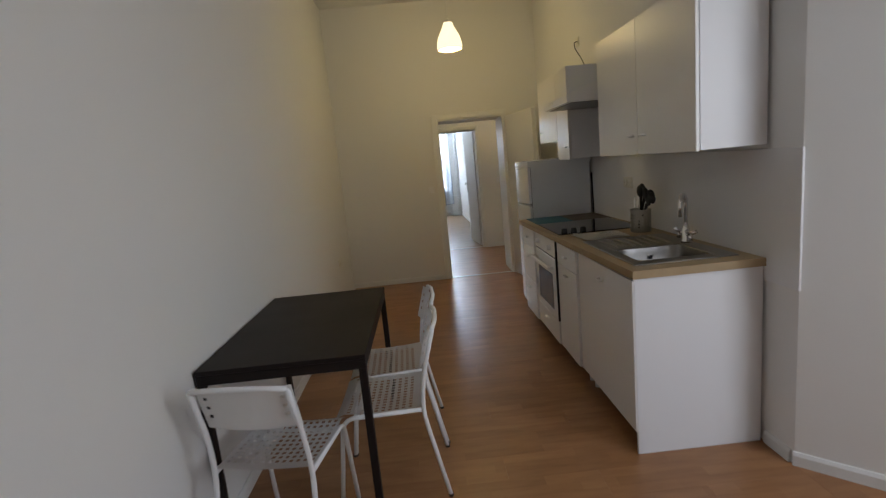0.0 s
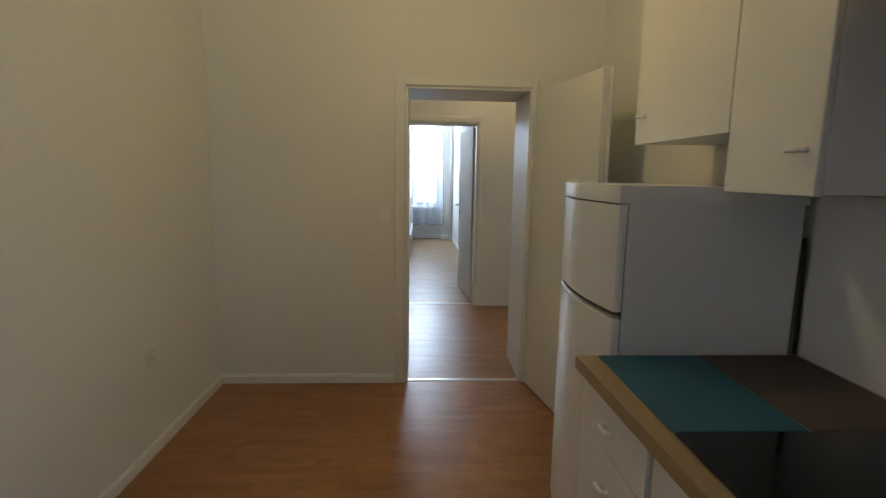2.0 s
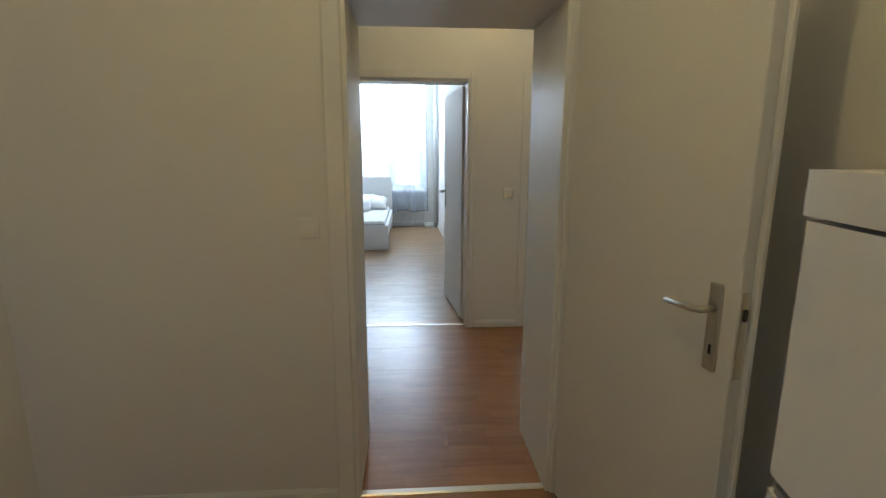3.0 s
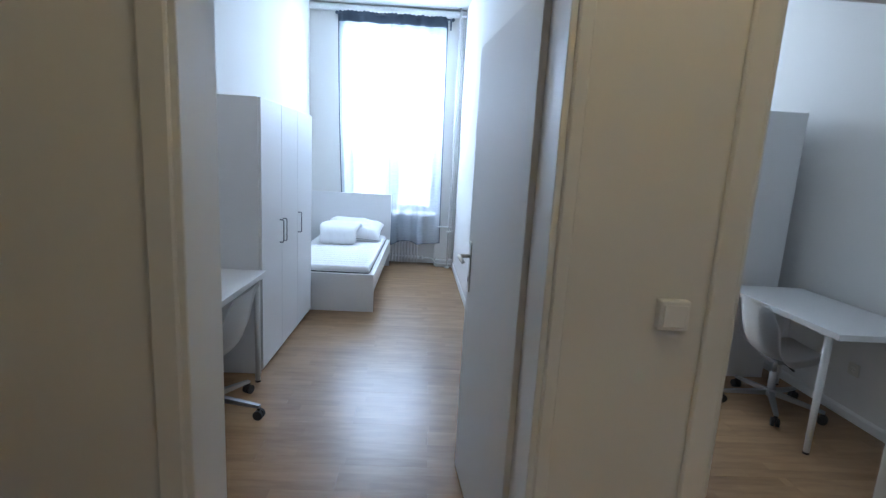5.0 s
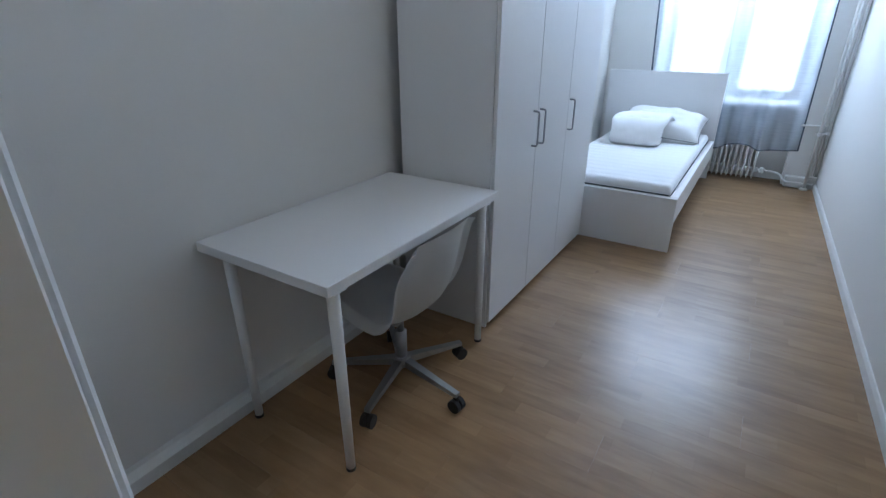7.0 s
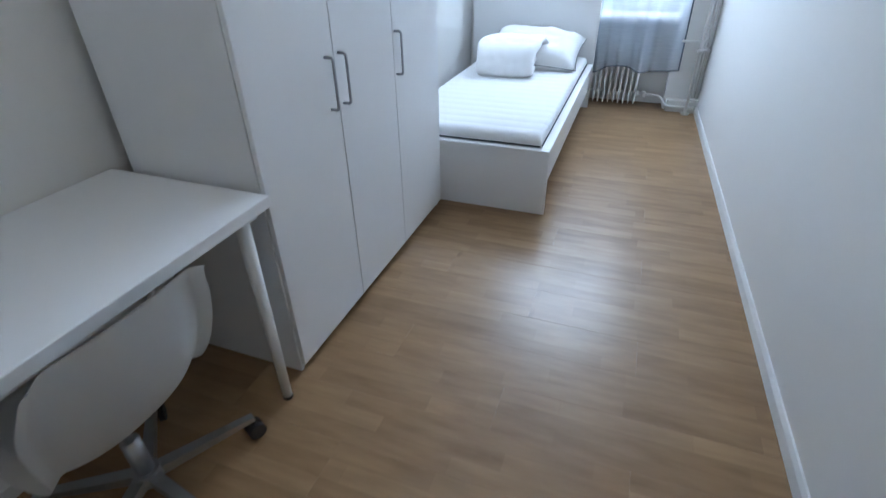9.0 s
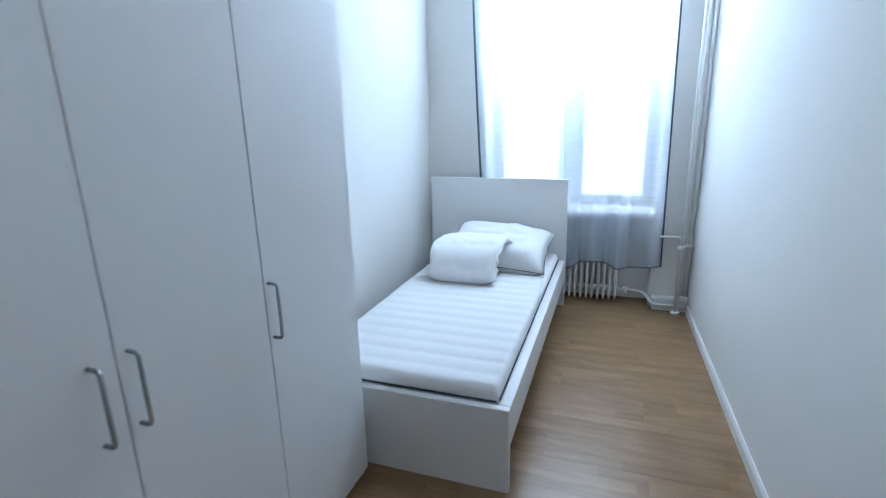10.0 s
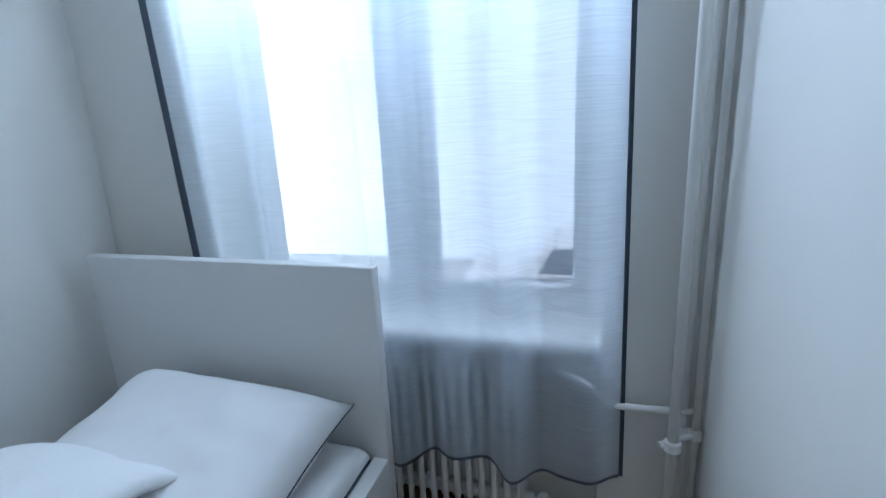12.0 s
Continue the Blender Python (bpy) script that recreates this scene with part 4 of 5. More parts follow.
def swivel_chair(label):
    """White shell chair on a five-star base; it faces -x."""
    c = thing("swivel_chair", 0, 0, 0, label, "chair", "white swivel chairs")
    edge = [(-0.215, 0.420), (-0.19, 0.438), (-0.13, 0.432), (-0.06, 0.412), (0.01, 0.394), (0.065, 0.392), (0.108, 0.432), (0.135, 0.505), (0.156, 0.60), (0.184, 0.68), (0.215, 0.742)]
    cup = [(-0.012, -0.004), (-0.008, -0.014), (0.0, -0.024), (0.0, -0.028), (0.010, -0.026), (0.030, -0.020), (0.046, -0.010), (0.052, 0.0), (0.050, 0.0), (0.036, 0.0), (0.020, 0.0)]
    half = [0.165, 0.19, 0.208, 0.215, 0.212, 0.205, 0.207, 0.222, 0.228, 0.208, 0.192]
    last = len(edge) - 1

    def along(rows, v):
        """A smooth run through the rows at v from 0 to 1."""
        k = min(int(v * last), last - 1)
        f = v * last - k
        a, b, c2, d2 = (rows[max(k - 1, 0)], rows[k], rows[k + 1], rows[min(k + 2, last)])
        return 0.5 * (2 * b + (c2 - a) * f + (2 * a - 5 * b + 4 * c2 - d2) * f * f + (3 * b - a - 3 * c2 + d2) * f ** 3)

    def shell(u, v):
        s = math.sin((u - 0.5) * math.pi * 0.96) / math.sin(0.48 * math.pi)
        deep = max(0.0, 1 - (abs(s) / 0.86) ** 2.6) if abs(s) < 0.86 else 0.0
        x = along([p[0] for p in edge], v) + along([p[0] for p in cup], v) * deep
        z = along([p[1] for p in edge], v) + along([p[1] for p in cup], v) * deep
        corner = max(0.0, v - 0.94) / 0.06
        lip = max(0.0, abs(s) - 0.86) / 0.14
        back = max(0.0, min(1.0, (v - 0.45) * 5))
        return Vector((x + 0.016 * lip * back, s * (along(half, v) + 0.006 * lip), z - 0.018 * corner * s ** 6 - 0.028 * lip * (1 - back)))
    part("shell", sheet(shell, 34, 44, 0.011), PLASTIC, c, "one-piece white plastic seat shell", True)
    part("seat_plate", box(-0.11, 0.06, -0.10, 0.10, 0.335, 0.358, 0.006), ALU, c)
    part("gas_lift", tube([(0, 0, 0.12), (0, 0, 0.25)], 0.024, 16), ALU, c, smooth=True)
    part("piston", tube([(0, 0, 0.25), (0, 0, 0.336)], 0.014, 16), ALU, c, smooth=True)
    part("lever", tube([(0.0, 0.05, 0.345), (0.02, 0.20, 0.34)], 0.006, 8), BLACK, c)
    part("hub", lathe([(0.036, 0.0), (0.04, 0.02), (0.034, 0.045)], 0, 0, 0.085, 20, True), ALU, c)
    for k in range(5):
        a = 2 * math.pi * k / 5 - 0.13
        ca, sa = math.cos(a), math.sin(a)
        m = Matrix.Rotation(a, 4, "Z")
        bm = bmesh.new()
        vs = [bm.verts.new(m @ Vector(p)) for p in ((0.02, -0.017, 0.088), (0.02, 0.017, 0.088), (0.02, 0.017, 0.122), (0.02, -0.017, 0.122), (0.30, -0.012, 0.068), (0.30, 0.012, 0.068), (0.30, 0.012, 0.085), (0.30, -0.012, 0.085))]
        for f in ((0, 1, 2, 3), (4, 7, 6, 5), (0, 4, 5, 1), (1, 5, 6, 2), (2, 6, 7, 3), (3, 7, 4, 0)):
            bm.faces.new([vs[i] for i in f])
        arm = part("arm", bm, ALU, c)
        for s in (-0.014, 0.014):
            part("caster_wheel", tube([Vector((0.295 * ca - (s - 0.009) * sa, 0.295 * sa + (s - 0.009) * ca, 0.0275)), Vector((0.295 * ca - (s + 0.009) * sa, 0.295 * sa + (s + 0.009) * ca, 0.0275))], 0.0275, 18), BLACK, arm, "black twin caster wheel")
        part("caster_fork", tube([(0.295 * ca, 0.295 * sa, 0.03), (0.295 * ca, 0.295 * sa, 0.069)], 0.011, 10), BLACK, arm)
    return c


def wardrobe(label, flip=1):
    """White three-door wardrobe, back along x = 0, doors towards +x, 1.33 wide from y = 0; flip -1 mirrors it."""
    w = thing("wardrobe", 0, 0, 0, label, "wardrobe", "white wardrobes")
    W, D, H = 1.40, 0.485, 1.835

    def fx(a, b):
        return (a, b) if flip > 0 else (-b, -a)

    def bx(a, b, *rest):
        a, b = fx(a, b)
        return box(a, b, *rest)
    for y in (0.0, W - 0.018):
        part("side_panel", bx(0, D, y, y + 0.018, 0, H, 0.001), FOIL, w)
    part("top_panel", bx(0, D, 0.0182, W - 0.0182, H - 0.018, H - 0.0005), FOIL, w)
    part("bottom_panel", bx(0, D, 0.0182, W - 0.0182, 0.051, 0.068), FOIL, w)
    part("back_panel", bx(0.0, 0.006, 0.0182, W - 0.0182, 0.0682, H - 0.0182), FOIL, w)
    part("plinth", bx(D - 0.03, D - 0.012, 0.018, W - 0.018, 0, 0.05), FOIL, w)
    cuts = [0.0, 0.448, 0.895, W]
    for i in range(3):
        d = part("door", bx(D + 0.002, D + 0.020, cuts[i] + 0.0015, cuts[i + 1] - 0.0015, 0.035, H - 0.002, 0.002), FOIL, w)
        y = (cuts[1] - 0.055, cuts[1] + 0.026, cuts[2] + 0.018)[i]
        x = D + 0.02
        pts = bend([(flip * x, y, 0.852), (flip * (x + 0.03), y, 0.852), (flip * (x + 0.03), y, 1.018), (flip * x, y, 1.018)], 0.012, 4)
        part("handle", tube(pts, 0.0048, 10), ALU, d, "grey metal bow handle", True)
    return w


d1 = desk("white desk against the bedroom wall")
d1.matrix_basis = pose(-0.457, 9.762, 0, 0, 0, 0)
d2 = copy_thing(d1, pose(3.935, 11.02, 0, 0, 0, 180))
d2["label"] = "white desk of the second bedroom against the wall"
ch1 = swivel_chair("white shell swivel chair pushed under the desk")
ch1.matrix_basis = pose(-0.02, 10.285, 0, 0, 0, 0)
ch2 = copy_thing(ch1, pose(3.53, 10.62, 0, 0, 0, 177))
ch2["label"] = "white shell swivel chair at the second desk"
w1 = wardrobe("white three-door wardrobe with grey bow handles")
w1.matrix_basis = pose(-0.395, 10.83, 0, 0, 0, 0)
w2 = wardrobe("white wardrobe of the second bedroom beside the desk", -1)
w2.matrix_basis = pose(3.81, 11.09, 0, 0, 0, 0)
w2.scale = (1, 1, 1.075)

# bed
BX0, BX1, BY0, BY1 = -0.385, 0.70, 12.29, 14.46
bed = thing("bed", 0.15, 13.4, 0, "white board bed frame with tall headboard below the window", "bed")
part("headboard", box(BX0, BX1, 14.42, BY1, 0.0, 1.0, 0.003), FOIL, bed)
part("footboard", box(-0.29, BX1, BY0, BY0 + 0.035, 0.0, 0.375, 0.003), FOIL, bed)
for a, b in ((-0.29, -0.24), (BX1 - 0.05, BX1)):
    part("side_rail", box(a, b, BY0 + 0.036, 14.419, 0.20, 0.375, 0.003), FOIL, bed)
for i in range(12):
    y = BY0 + 0.12 + i * 0.175
    part("slat", box(-0.239, BX1 - 0.051, y, y + 0.07, 0.27, 0.288, 0.002), WORKTOP, bed)
part("mid_beam", box(0.14, 0.18, BY0 + 0.036, 14.419, 0.225, 0.269), ALU, bed)

MX0, MX1, MY0, MY1, MZ0, MZ1 = -0.235, 0.648, 12.332, 14.390, 0.290, 0.437
mattress = thing("mattress", 0.15, 13.4, MZ0, "white quilted foam mattress with dark piping", "mattress")


bm = bmesh.new()
edge = [0.0, 0.003, 0.010, 0.020, 0.032]
xs = [MX0 + e for e in edge] + [MX0 + 0.07 + (MX1 - MX0 - 0.14) * i / 12 for i in range(13)] + [MX1 - e for e in reversed(edge)]
ys = [MY0 + e for e in edge] + [MY0 + 0.05 + (MY1 - MY0 - 0.10) * i / 110 for i in range(111)] + [MY1 - e for e in reversed(edge)]
NU, NV = len(xs) - 1, len(ys) - 1
grid = []
for y in ys:
    row = []
    ridge = 0.011 * (abs(math.sin(math.pi * (y - MY0) / 0.105)) ** 0.25 - 0.6)
    ey = min(1.0, min(y - MY0, MY1 - y) / 0.035)
    for x in xs:
        ex = min(1.0, min(x - MX0, MX1 - x) / 0.035)
        e = math.sqrt(max(0.0, 1 - (1 - ex) ** 2)) * math.sqrt(max(0.0, 1 - (1 - ey) ** 2))
        row.append(bm.verts.new((x, y, MZ1 - 0.035 + 0.035 * e + ridge * e + 0.003 * noise.noise((x * 3, y * 3, 0)))))
    grid.append(row)
for j in range(NV):
    for i in range(NU):
        bm.faces.new((grid[j][i], grid[j][i + 1], grid[j + 1][i + 1], grid[j + 1][i]))
rim = [grid[0][i] for i in range(NU)] + [grid[j][NU] for j in range(NV)] + [grid[NV][i] for i in range(NU, 0, -1)] + [grid[j][0] for j in range(NV, 0, -1)]
low = [bm.verts.new((v.co.x, v.co.y, MZ0)) for v in rim]
n = len(rim)
for i in range(n):
    bm.faces.new((rim[i], low[i], low[(i + 1) % n], rim[(i + 1) % n]))
bm.faces.new(low)
part("cover", bm, COTTON, mattress, smooth=True)
part("piping", tube(bend([(MX0 - 0.002, MY0 - 0.002, 0.382), (MX1 + 0.002, MY0 - 0.002, 0.382), (MX1 + 0.002, MY1, 0.382)], 0.03), 0.0045, 6), PIPING, mattress, "dark grey piping", True)


def pillow(label, w, d, h, m, piping=True):
    """A stuffed pillow with pinched corners."""
    p = thing("pillow", 0, 0, 0, label, "pillow")
    bm = bmesh.new()
    N = 22
    for sgn in (1, -1):
        vs = []
        for i in range(N + 1):
            row = []
            for j in range(N + 1):
                a, b = 2 * i / N - 1, 2 * j / N - 1
                fill = max(0.0, (1 - a ** 4) * (1 - b ** 4)) ** 0.55
                wob = 0.10 * noise.noise((a * 2.1 + 3, b * 2.1, sgn)) + 0.05 * noise.noise((a * 6, b * 5 + 2, sgn))
                pin = 1 - 0.07 * (1 - a * a) * b * b
                pin2 = 1 - 0.07 * (1 - b * b) * a * a
                row.append(bm.verts.new((a * w / 2 * pin2, b * d / 2 * pin, sgn * h / 2 * fill * (1 + wob * 2.2) + 0.0005 * sgn)))
            vs.append(row)
        for i in range(N):
            for j in range(N):
                bm.faces.new((vs[i][j], vs[i + 1][j], vs[i + 1][j + 1], vs[i][j + 1]))
    bmesh.ops.remove_doubles(bm, verts=bm.verts, dist=0.0015)
    part("cushion", bm, COTTON, p, smooth=True)
    if piping:
        pts = []
        for a0, b0, a1, b1 in ((-1, -1, 1, -1), (1, -1, 1, 1), (1, 1, -1, 1), (-1, 1, -1, -1)):
            for k in range(12):
                a, b = a0 + (a1 - a0) * k / 12, b0 + (b1 - b0) * k / 12
                pts.append((a * w / 2 * (1 - 0.07 * (1 - b * b) * a * a), b * d / 2 * (1 - 0.07 * (1 - a * a) * b * b), 0))
        part("piping", tube(pts, 0.0022, 6, None, True), PIPING, p, "thin dark seam piping", True)
    p.matrix_basis = m
    return p


pillow("white pillow with dark piping leaning on the headboard", 0.75, 0.63, 0.23, pose(0.25, 14.06, 0.54, 11, 3, 1))

duvet = thing("folded_duvet", 0.02, 13.75, MZ1, "folded fluffy white duvet on the mattress", "duvet")


def quilt(name, line, thick, left, right, seed):
    """A puffy layer along a line of (y, z), from left to right in x (each given at both ends of the line)."""
    pts = bend([(0.0, y, z) for y, z in line], 0.045, 6)
    dist = [0.0]
    for a, b in zip(pts, pts[1:]):
        dist.append(dist[-1] + (b - a).length)
    NL, NX = 44, 30
    bm = bmesh.new()
    sides = []
    for sgn in (1, -1):
        rows = []
        for i in range(NL + 1):
            d = dist[-1] * i / NL
            k = max(j for j in range(len(dist) - 1) if dist[j] <= d)
            f = (d - dist[k]) / max(1e-6, dist[k + 1] - dist[k])
            p = pts[k].lerp(pts[k + 1], f)
            k0, k1 = max(k - 1, 0), min(k + 2, len(pts) - 1)
            t = (pts[k1] - pts[k0]).normalized()
            n = Vector((0, -t.z, t.y))
            g = i / NL
            endf = max(0.0, 1 - abs(2 * g - 1) ** 14) ** 0.5
            row = []
            for j in range(NX + 1):
                q = 2 * j / NX - 1
                puff = max(0.0, 1 - abs(q) ** 6) ** 0.5 * endf
                x0, x1 = left[0] + (left[1] - left[0]) * g, right[0] + (right[1] - right[0]) * g
                x = x0 + (x1 - x0) * j / NX
                w = 1 + 0.30 * noise.noise((x * 5 + seed, g * 4, sgn)) + 0.16 * noise.noise((x * 17, g * 13 + seed, sgn)) + 0.05 * noise.noise((x * 45, g * 26, seed))
                sag = 0.016 * noise.noise((x * 4, g * 2.5, seed + 5))
                row.append(bm.verts.new((x + 0.018 * noise.noise((g * 6, q, seed)), p.y + n.y * (sgn * thick / 2 * puff * w + sag), p.z + n.z * (sgn * thick / 2 * puff * w + sag))))
            rows.append(row)
        for i in range(NL):
            for j in range(NX):
                bm.faces.new((rows[i][j], rows[i + 1][j], rows[i + 1][j + 1], rows[i][j + 1]))
        sides.append(rows)
    bmesh.ops.remove_doubles(bm, verts=bm.verts, dist=0.0008)
    return part(name, bm, TOWEL, duvet, smooth=True)


quilt("outer_layer", [(13.74, MZ1 + 0.030), (13.490, MZ1 + 0.026), (13.555, MZ1 + 0.168), (13.70, MZ1 + 0.218), (13.87, MZ1 + 0.212), (13.97, MZ1 + 0.165)], 0.070, (-0.06, -0.13), (0.335, 0.385), 1.0)
quilt("inner_fold", [(13.60, MZ1 + 0.075), (13.585, MZ1 + 0.145), (13.66, MZ1 + 0.165), (13.72, MZ1 + 0.13), (13.69, MZ1 + 0.075), (13.635, MZ1 + 0.09)], 0.050, (-0.08, -0.08), (0.335, 0.325), 4.0)
quilt("lower_layer", [(13.66, MZ1 + 0.035), (13.80, MZ1 + 0.09), (13.90, MZ1 + 0.13), (13.99, MZ1 + 0.15)], 0.10, (-0.09, -0.12), (0.30, 0.36), 7.0)

# radiator and pipes
rad = thing("radiator", 0.7, 14.66, 0, "white ribbed cast radiator in the niche below the window", "radiator")
for i in range(20):
    x = 0.235 + i * 0.0445
    bm = bmesh.new()
    for y in (14.625, 14.715):
        add_tube(bm, [(x, y, 0.045), (x, y, 0.075), (x, y, 0.11), (x, y, 0.57), (x, y, 0.595), (x, y, 0.605)], 0.0115, 8)
        add_tube(bm, [(x, y, 0.012), (x, y, 0.05)], 0.004, 8, 0.0115)
    add_box(bm, x - 0.006, x + 0.006, 14.625, 14.715, 0.58, 0.605, 0.003)
    add_box(bm, x - 0.006, x + 0.006, 14.625, 14.715, 0.08, 0.11, 0.003)
    part("rib", bm, RADPAINT, rad, smooth=False)
for z in (0.095, 0.575):
    part("header", tube([(0.22, 14.67, z), (1.12, 14.67, z)], 0.023, 12), RADPAINT, rad, smooth=True)
part("valve", lathe([(0.018, 0), (0.022, 0.01), (0.022, 0.04), (0.016, 0.05)], 1.155, 14.67, 0.07, 14, True), RADPAINT, rad)
part("lower_pipe", tube(bend([(1.12, 14.67, 0.095), (1.27, 14.66, 0.095), (1.31, 14.56, 0.10), (1.345, 14.505, 0.05), (1.575, 14.505, 0.05)], 0.05), 0.010, 10), RADPAINT, rad, smooth=True)
part("upper_pipe", tube(bend([(1.12, 14.67, 0.575), (1.20, 14.60, 0.645), (1.29, 14.55, 0.635), (1.345, 14.55, 0.575), (1.42, 14.55, 0.572), (1.575, 14.55, 0.58)], 0.05), 0.010, 10), RADPAINT, rad, smooth=True)
for x, y, r in ((1.515, 14.48, 0.014), (1.548, 14.555, 0.012), (1.581, 14.545, 0.010)):
    pi = thing("heating_pipe", x, y, 0, "white painted riser pipe in the window corner", "pipe", "riser pipes")
    part("pipe", tube([(x, y, 0), (x, y, CEILING)], r, 14), RADPAINT, pi, smooth=True)
    part("collar", lathe([(0.034, 0), (0.034, 0.012), (r + 0.004, 0.02)], x, y, 0.0 if y < 14.5 else 0.1005, 18, True), RADPAINT, pi)
    part("union", lathe([(r + 0.001, 0), (r + 0.008, 0.006), (r + 0.008, 0.03), (r + 0.001, 0.036)], x, y, 0.495, 12), RADPAINT, pi)
tagged(part("pipe_bracket", tube([(1.48, 14.475, 0.515), (1.59, 14.55, 0.515)], 0.008, 8), RADPAINT), "small white pipe bracket", "bracket")

# curtain
rod = thing("curtain_rod", 0.65, 14.52, 3.28, "dark curtain rod with end knobs above the window", "curtain rod")
part("rod", tube([(-0.10, 14.52, 3.325), (1.42, 14.52, 3.325)], 0.011, 12), HEM, rod, smooth=True)
for x in (-0.10, 1.42):
    part("finial", lathe([(0.012, -0.02), (0.022, -0.008), (0.022, 0.008), (0.012, 0.02)], x, 14.52, 3.325, 14, True), HEM, rod)
for x in (-0.075, 1.395):
    part("bracket", box(x - 0.01, x + 0.01, 14.53, 14.599, 3.21, 3.34, 0.002), HEM, rod)


def fold(u, v):
    """Where the curtain hangs: u across, v upwards."""
    left, right = 0.045 - 0.19 * v + 0.075 * v * v, 1.386 - 0.045 * v
    x = left + (right - left) * u
    amp = 0.019 + 0.014 * (1 - v)
    y = 14.515 + amp * math.sin(u * 38 + 1.2 * math.sin(u * 9)) + 0.010 * math.sin(u * 15 + 2 * v) + 0.006 * math.sin(u * 71)
    z0 = 0.332 + 0.06 * (1.1 - u) * math.cos((u - 0.65) * 19.6)
    return Vector((x, y, z0 + (3.31 - z0) * v))


def curtain_panel(u0, u1, cloth, hem, label):
    """One panel of the curtain, hemmed at its outer side and foot and gathered at the rod."""
    k = thing("curtain", 0.65, 14.52, 0.36, label, "curtain", "sheer curtains")
    wide = u1 - u0
    part("cloth", sheet(lambda u, v: fold(u0 + wide * u, v), 80, 24), cloth, k, "sheer cloth", True)
    h0, h1 = (u0 - 0.009, u0) if hem == "left" else (u1, u1 + 0.009)
    part("side_hem", sheet(lambda u, v: fold(h0 + (h1 - h0) * u, v), 2, 24, 0.002), HEM, k, "dark side hem")
    part("bottom_hem", sheet(lambda u, v: fold(u0 + wide * u, v * 0.0035) + Vector((0, -0.004, -0.002)), 80, 1, 0.003), HEM, k, "dark bottom hem")
    part("heading", sheet(lambda u, v: fold(u0 + wide * u, 0.97 + v * 0.045) + Vector((0, -0.004, 0.006 * math.sin(u * 80) * v)), 80, 2, 0.003), HEM, k, "gathered dark heading")


curtain_panel(0.0, 0.475, SHEER_BACKLIT, "left", "sheer curtain behind the headboard, coloured paler as if backlit")
curtain_panel(0.473, 1.0, SHEER, "right", "sheer blue-grey curtain with dark hems over the radiator")

# cornice over the window
structure("trim_cornice", tube([(-0.462, 14.56, 3.40), (1.60, 14.56, 3.40)], 0.045, 12), TRIM, "rounded white plaster cornice", "cornice")

# ---- the street outside ----
structure("ground", box(-60, 60, 15.02, 90, -2.0, -1.9), ASPHALT, "pale paved street outside the window", "ground")
# added sheet that glows in place of the daylit distance
structure("backdrop", sheet(lambda u, v: Vector((-40 + 80 * u, 23.9 + 0.6 * math.sin(math.pi * u), -1.9 + 32 * v)), 12, 2, 0.1), DAYLIGHT, "glowing backdrop standing in for hazy daylight beyond the street", "backdrop")


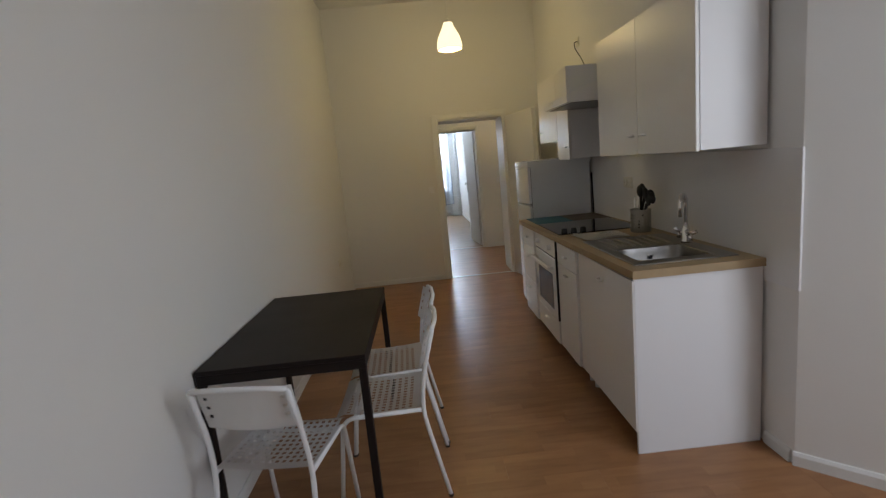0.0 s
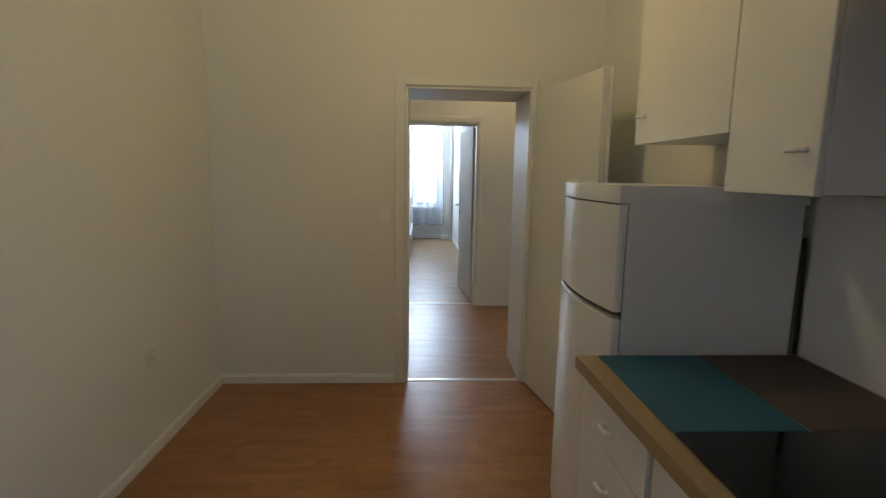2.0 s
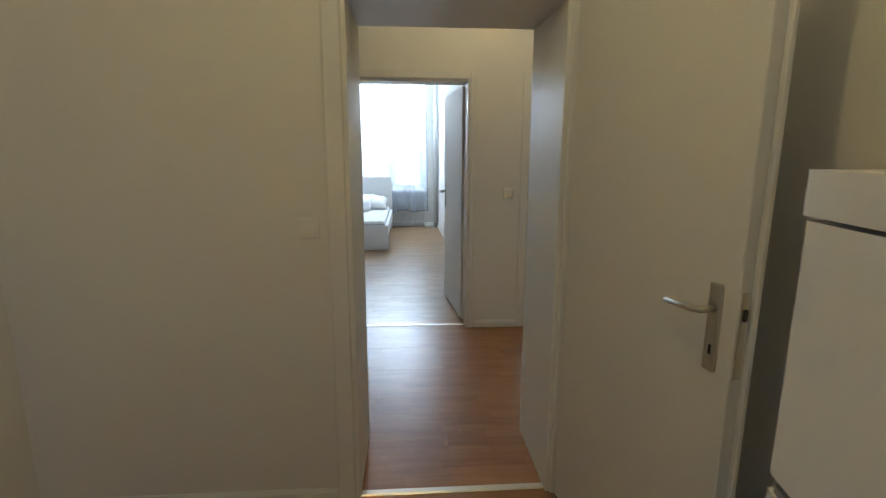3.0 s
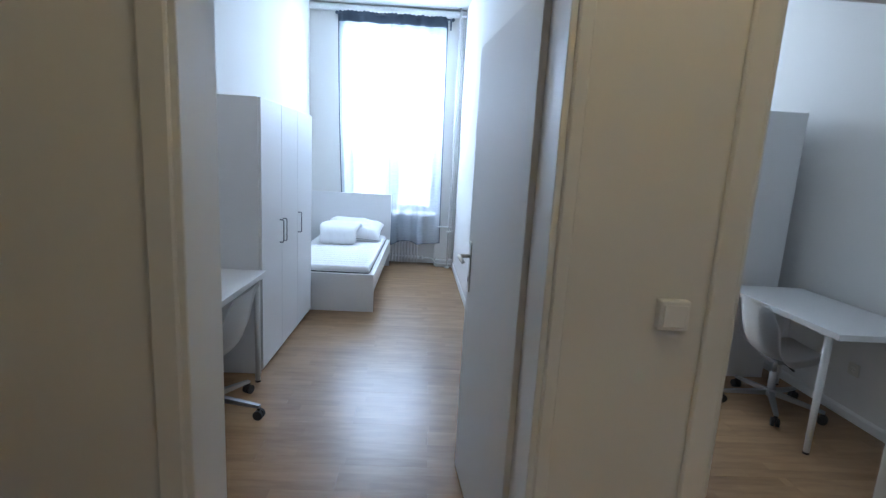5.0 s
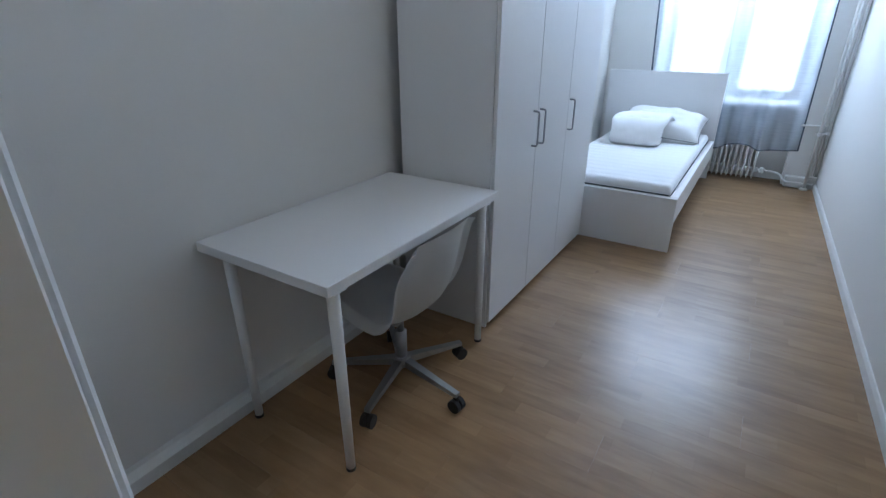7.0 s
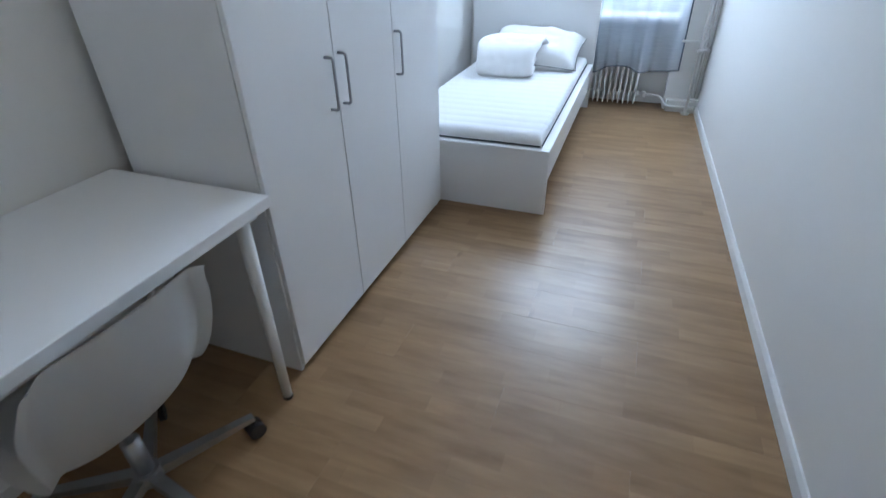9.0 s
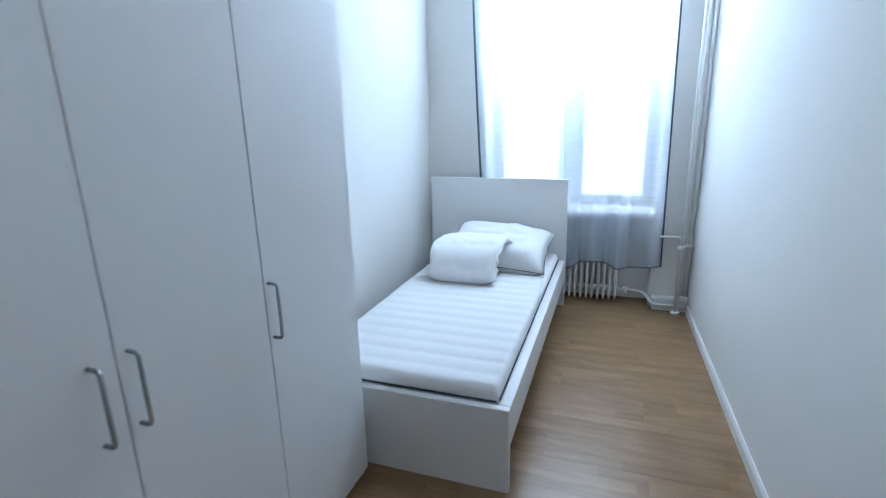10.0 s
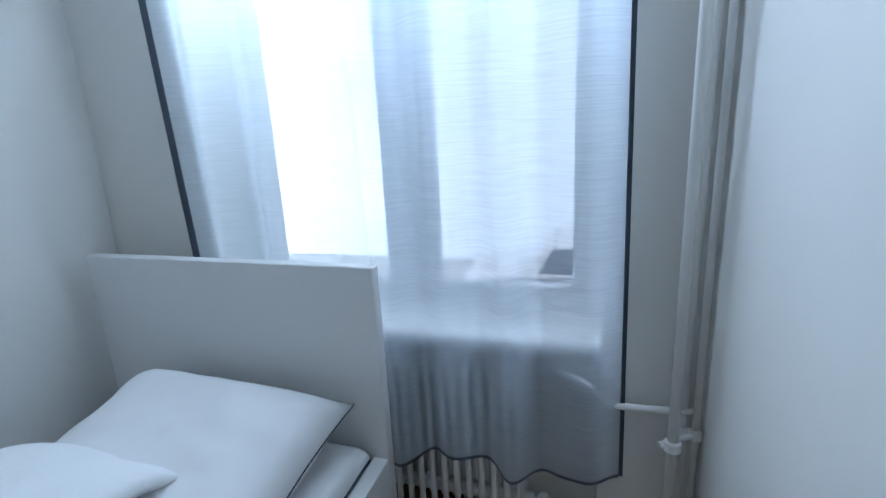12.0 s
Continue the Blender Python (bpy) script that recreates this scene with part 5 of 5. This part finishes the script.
def parked_car(x, y, label):
    """A small hatchback seen from the side; it stands along x."""
    c = thing("parked_car", x, y, -1.9, label, "car")
    body = [(-2.0, 0.28), (-2.02, 0.60), (-1.85, 0.80), (-1.0, 0.92), (1.75, 0.95), (2.0, 0.75), (2.02, 0.30)]
    cabin = [(-1.0, 0.925), (-0.45, 1.38), (0.9, 1.42), (1.62, 1.30), (1.75, 0.955)]
    part("body", prism([(x + a, -1.9 + b) for a, b in body], "y", y - 0.82, y + 0.82), CARPAINT, c)
    part("cabin", prism([(x + a, -1.9 + b) for a, b in cabin], "y", y - 0.70, y + 0.70), CARPAINT, c)
    for a, b in ((-0.62, 0.25), (0.35, 1.35)):
        part("side_window", prism([(x + a, -0.94), (x + max(a + 0.12, -0.38), -0.55), (x + b - 0.08, -0.53), (x + b, -0.94)], "y", y - 0.71, y - 0.701), BLACKGLASS, c)
    for a in (-1.25, 1.25):
        w = part("wheel", tube([(x + a, y - 0.84, -1.59), (x + a, y - 0.64, -1.59)], 0.31, 24), BLACK, c)
        part("rim", tube([(x + a, y - 0.85, -1.59), (x + a, y - 0.8395, -1.59)], 0.19, 20), ALU, w)
    return c


parked_car(1.1, 21.2, "white hatchback parked across the street")


fence = thing("street_fence", 0.5, 18.6, -1.9, "low pale picket fence along the pavement", "fence")
part("rail", box(-4.0, 4.0, 18.59, 18.61, -1.15, -1.10, 0.004), STONE, fence)
part("rail", box(-4.0, 4.0, 18.59, 18.61, -1.75, -1.70, 0.004), STONE, fence)
for k in range(41):
    part("picket", box(-4.0 + k * 0.2, -3.975 + k * 0.2, 18.575, 18.589, -1.9, -1.0, 0.003), STONE, fence)

# ---- floor boards ----
PLANKS = {}


def plank_mesh(length, mat):
    key = (round(length, 3), mat.name)
    if key not in PLANKS:
        bm = box(0.0001, length - 0.0001, 0.0001, 0.1949, -0.010, 0.0, 0.0004)
        me = bpy.data.meshes.new("plank")
        bm.to_mesh(me)
        bm.free()
        me.materials.append(mat)
        PLANKS[key] = me
    return PLANKS[key]


def lay(x0, x1, y0, y1, mat):
    """Rows of laminate boards along x, staggered."""
    y, k = y0, 0
    while y < y1 - 0.001:
        x = x0
        first = (1.28, 0.85, 0.43)[k % 3]
        while x < x1 - 0.001:
            length = min(first if x == x0 else 1.28, x1 - x)
            o = new("plank", plank_mesh(length, mat))
            o.parent, o.location = floor, (x, min(y, y1 - 0.195), -0.0002 * (k % 2))
            x += length
        y, k = y + 0.195, k + 1


lay(-0.475, 1.72, 9.06, 14.76, LAMINATE)
lay(-0.514, 2.066, -1.6, 6.761, LAMINATE_WARM)
lay(0.764, 1.613, 6.761, 7.26, LAMINATE_WARM)
lay(-1.3, 4.3, 7.26, 8.85, LAMINATE_WARM)
lay(0.545, 2.8, 8.85, 9.06, LAMINATE_WARM)
lay(1.80, 3.97, 9.06, 14.76, LAMINATE)
lay(2.066, 3.40, -1.6, 2.373, LAMINATE_WARM)
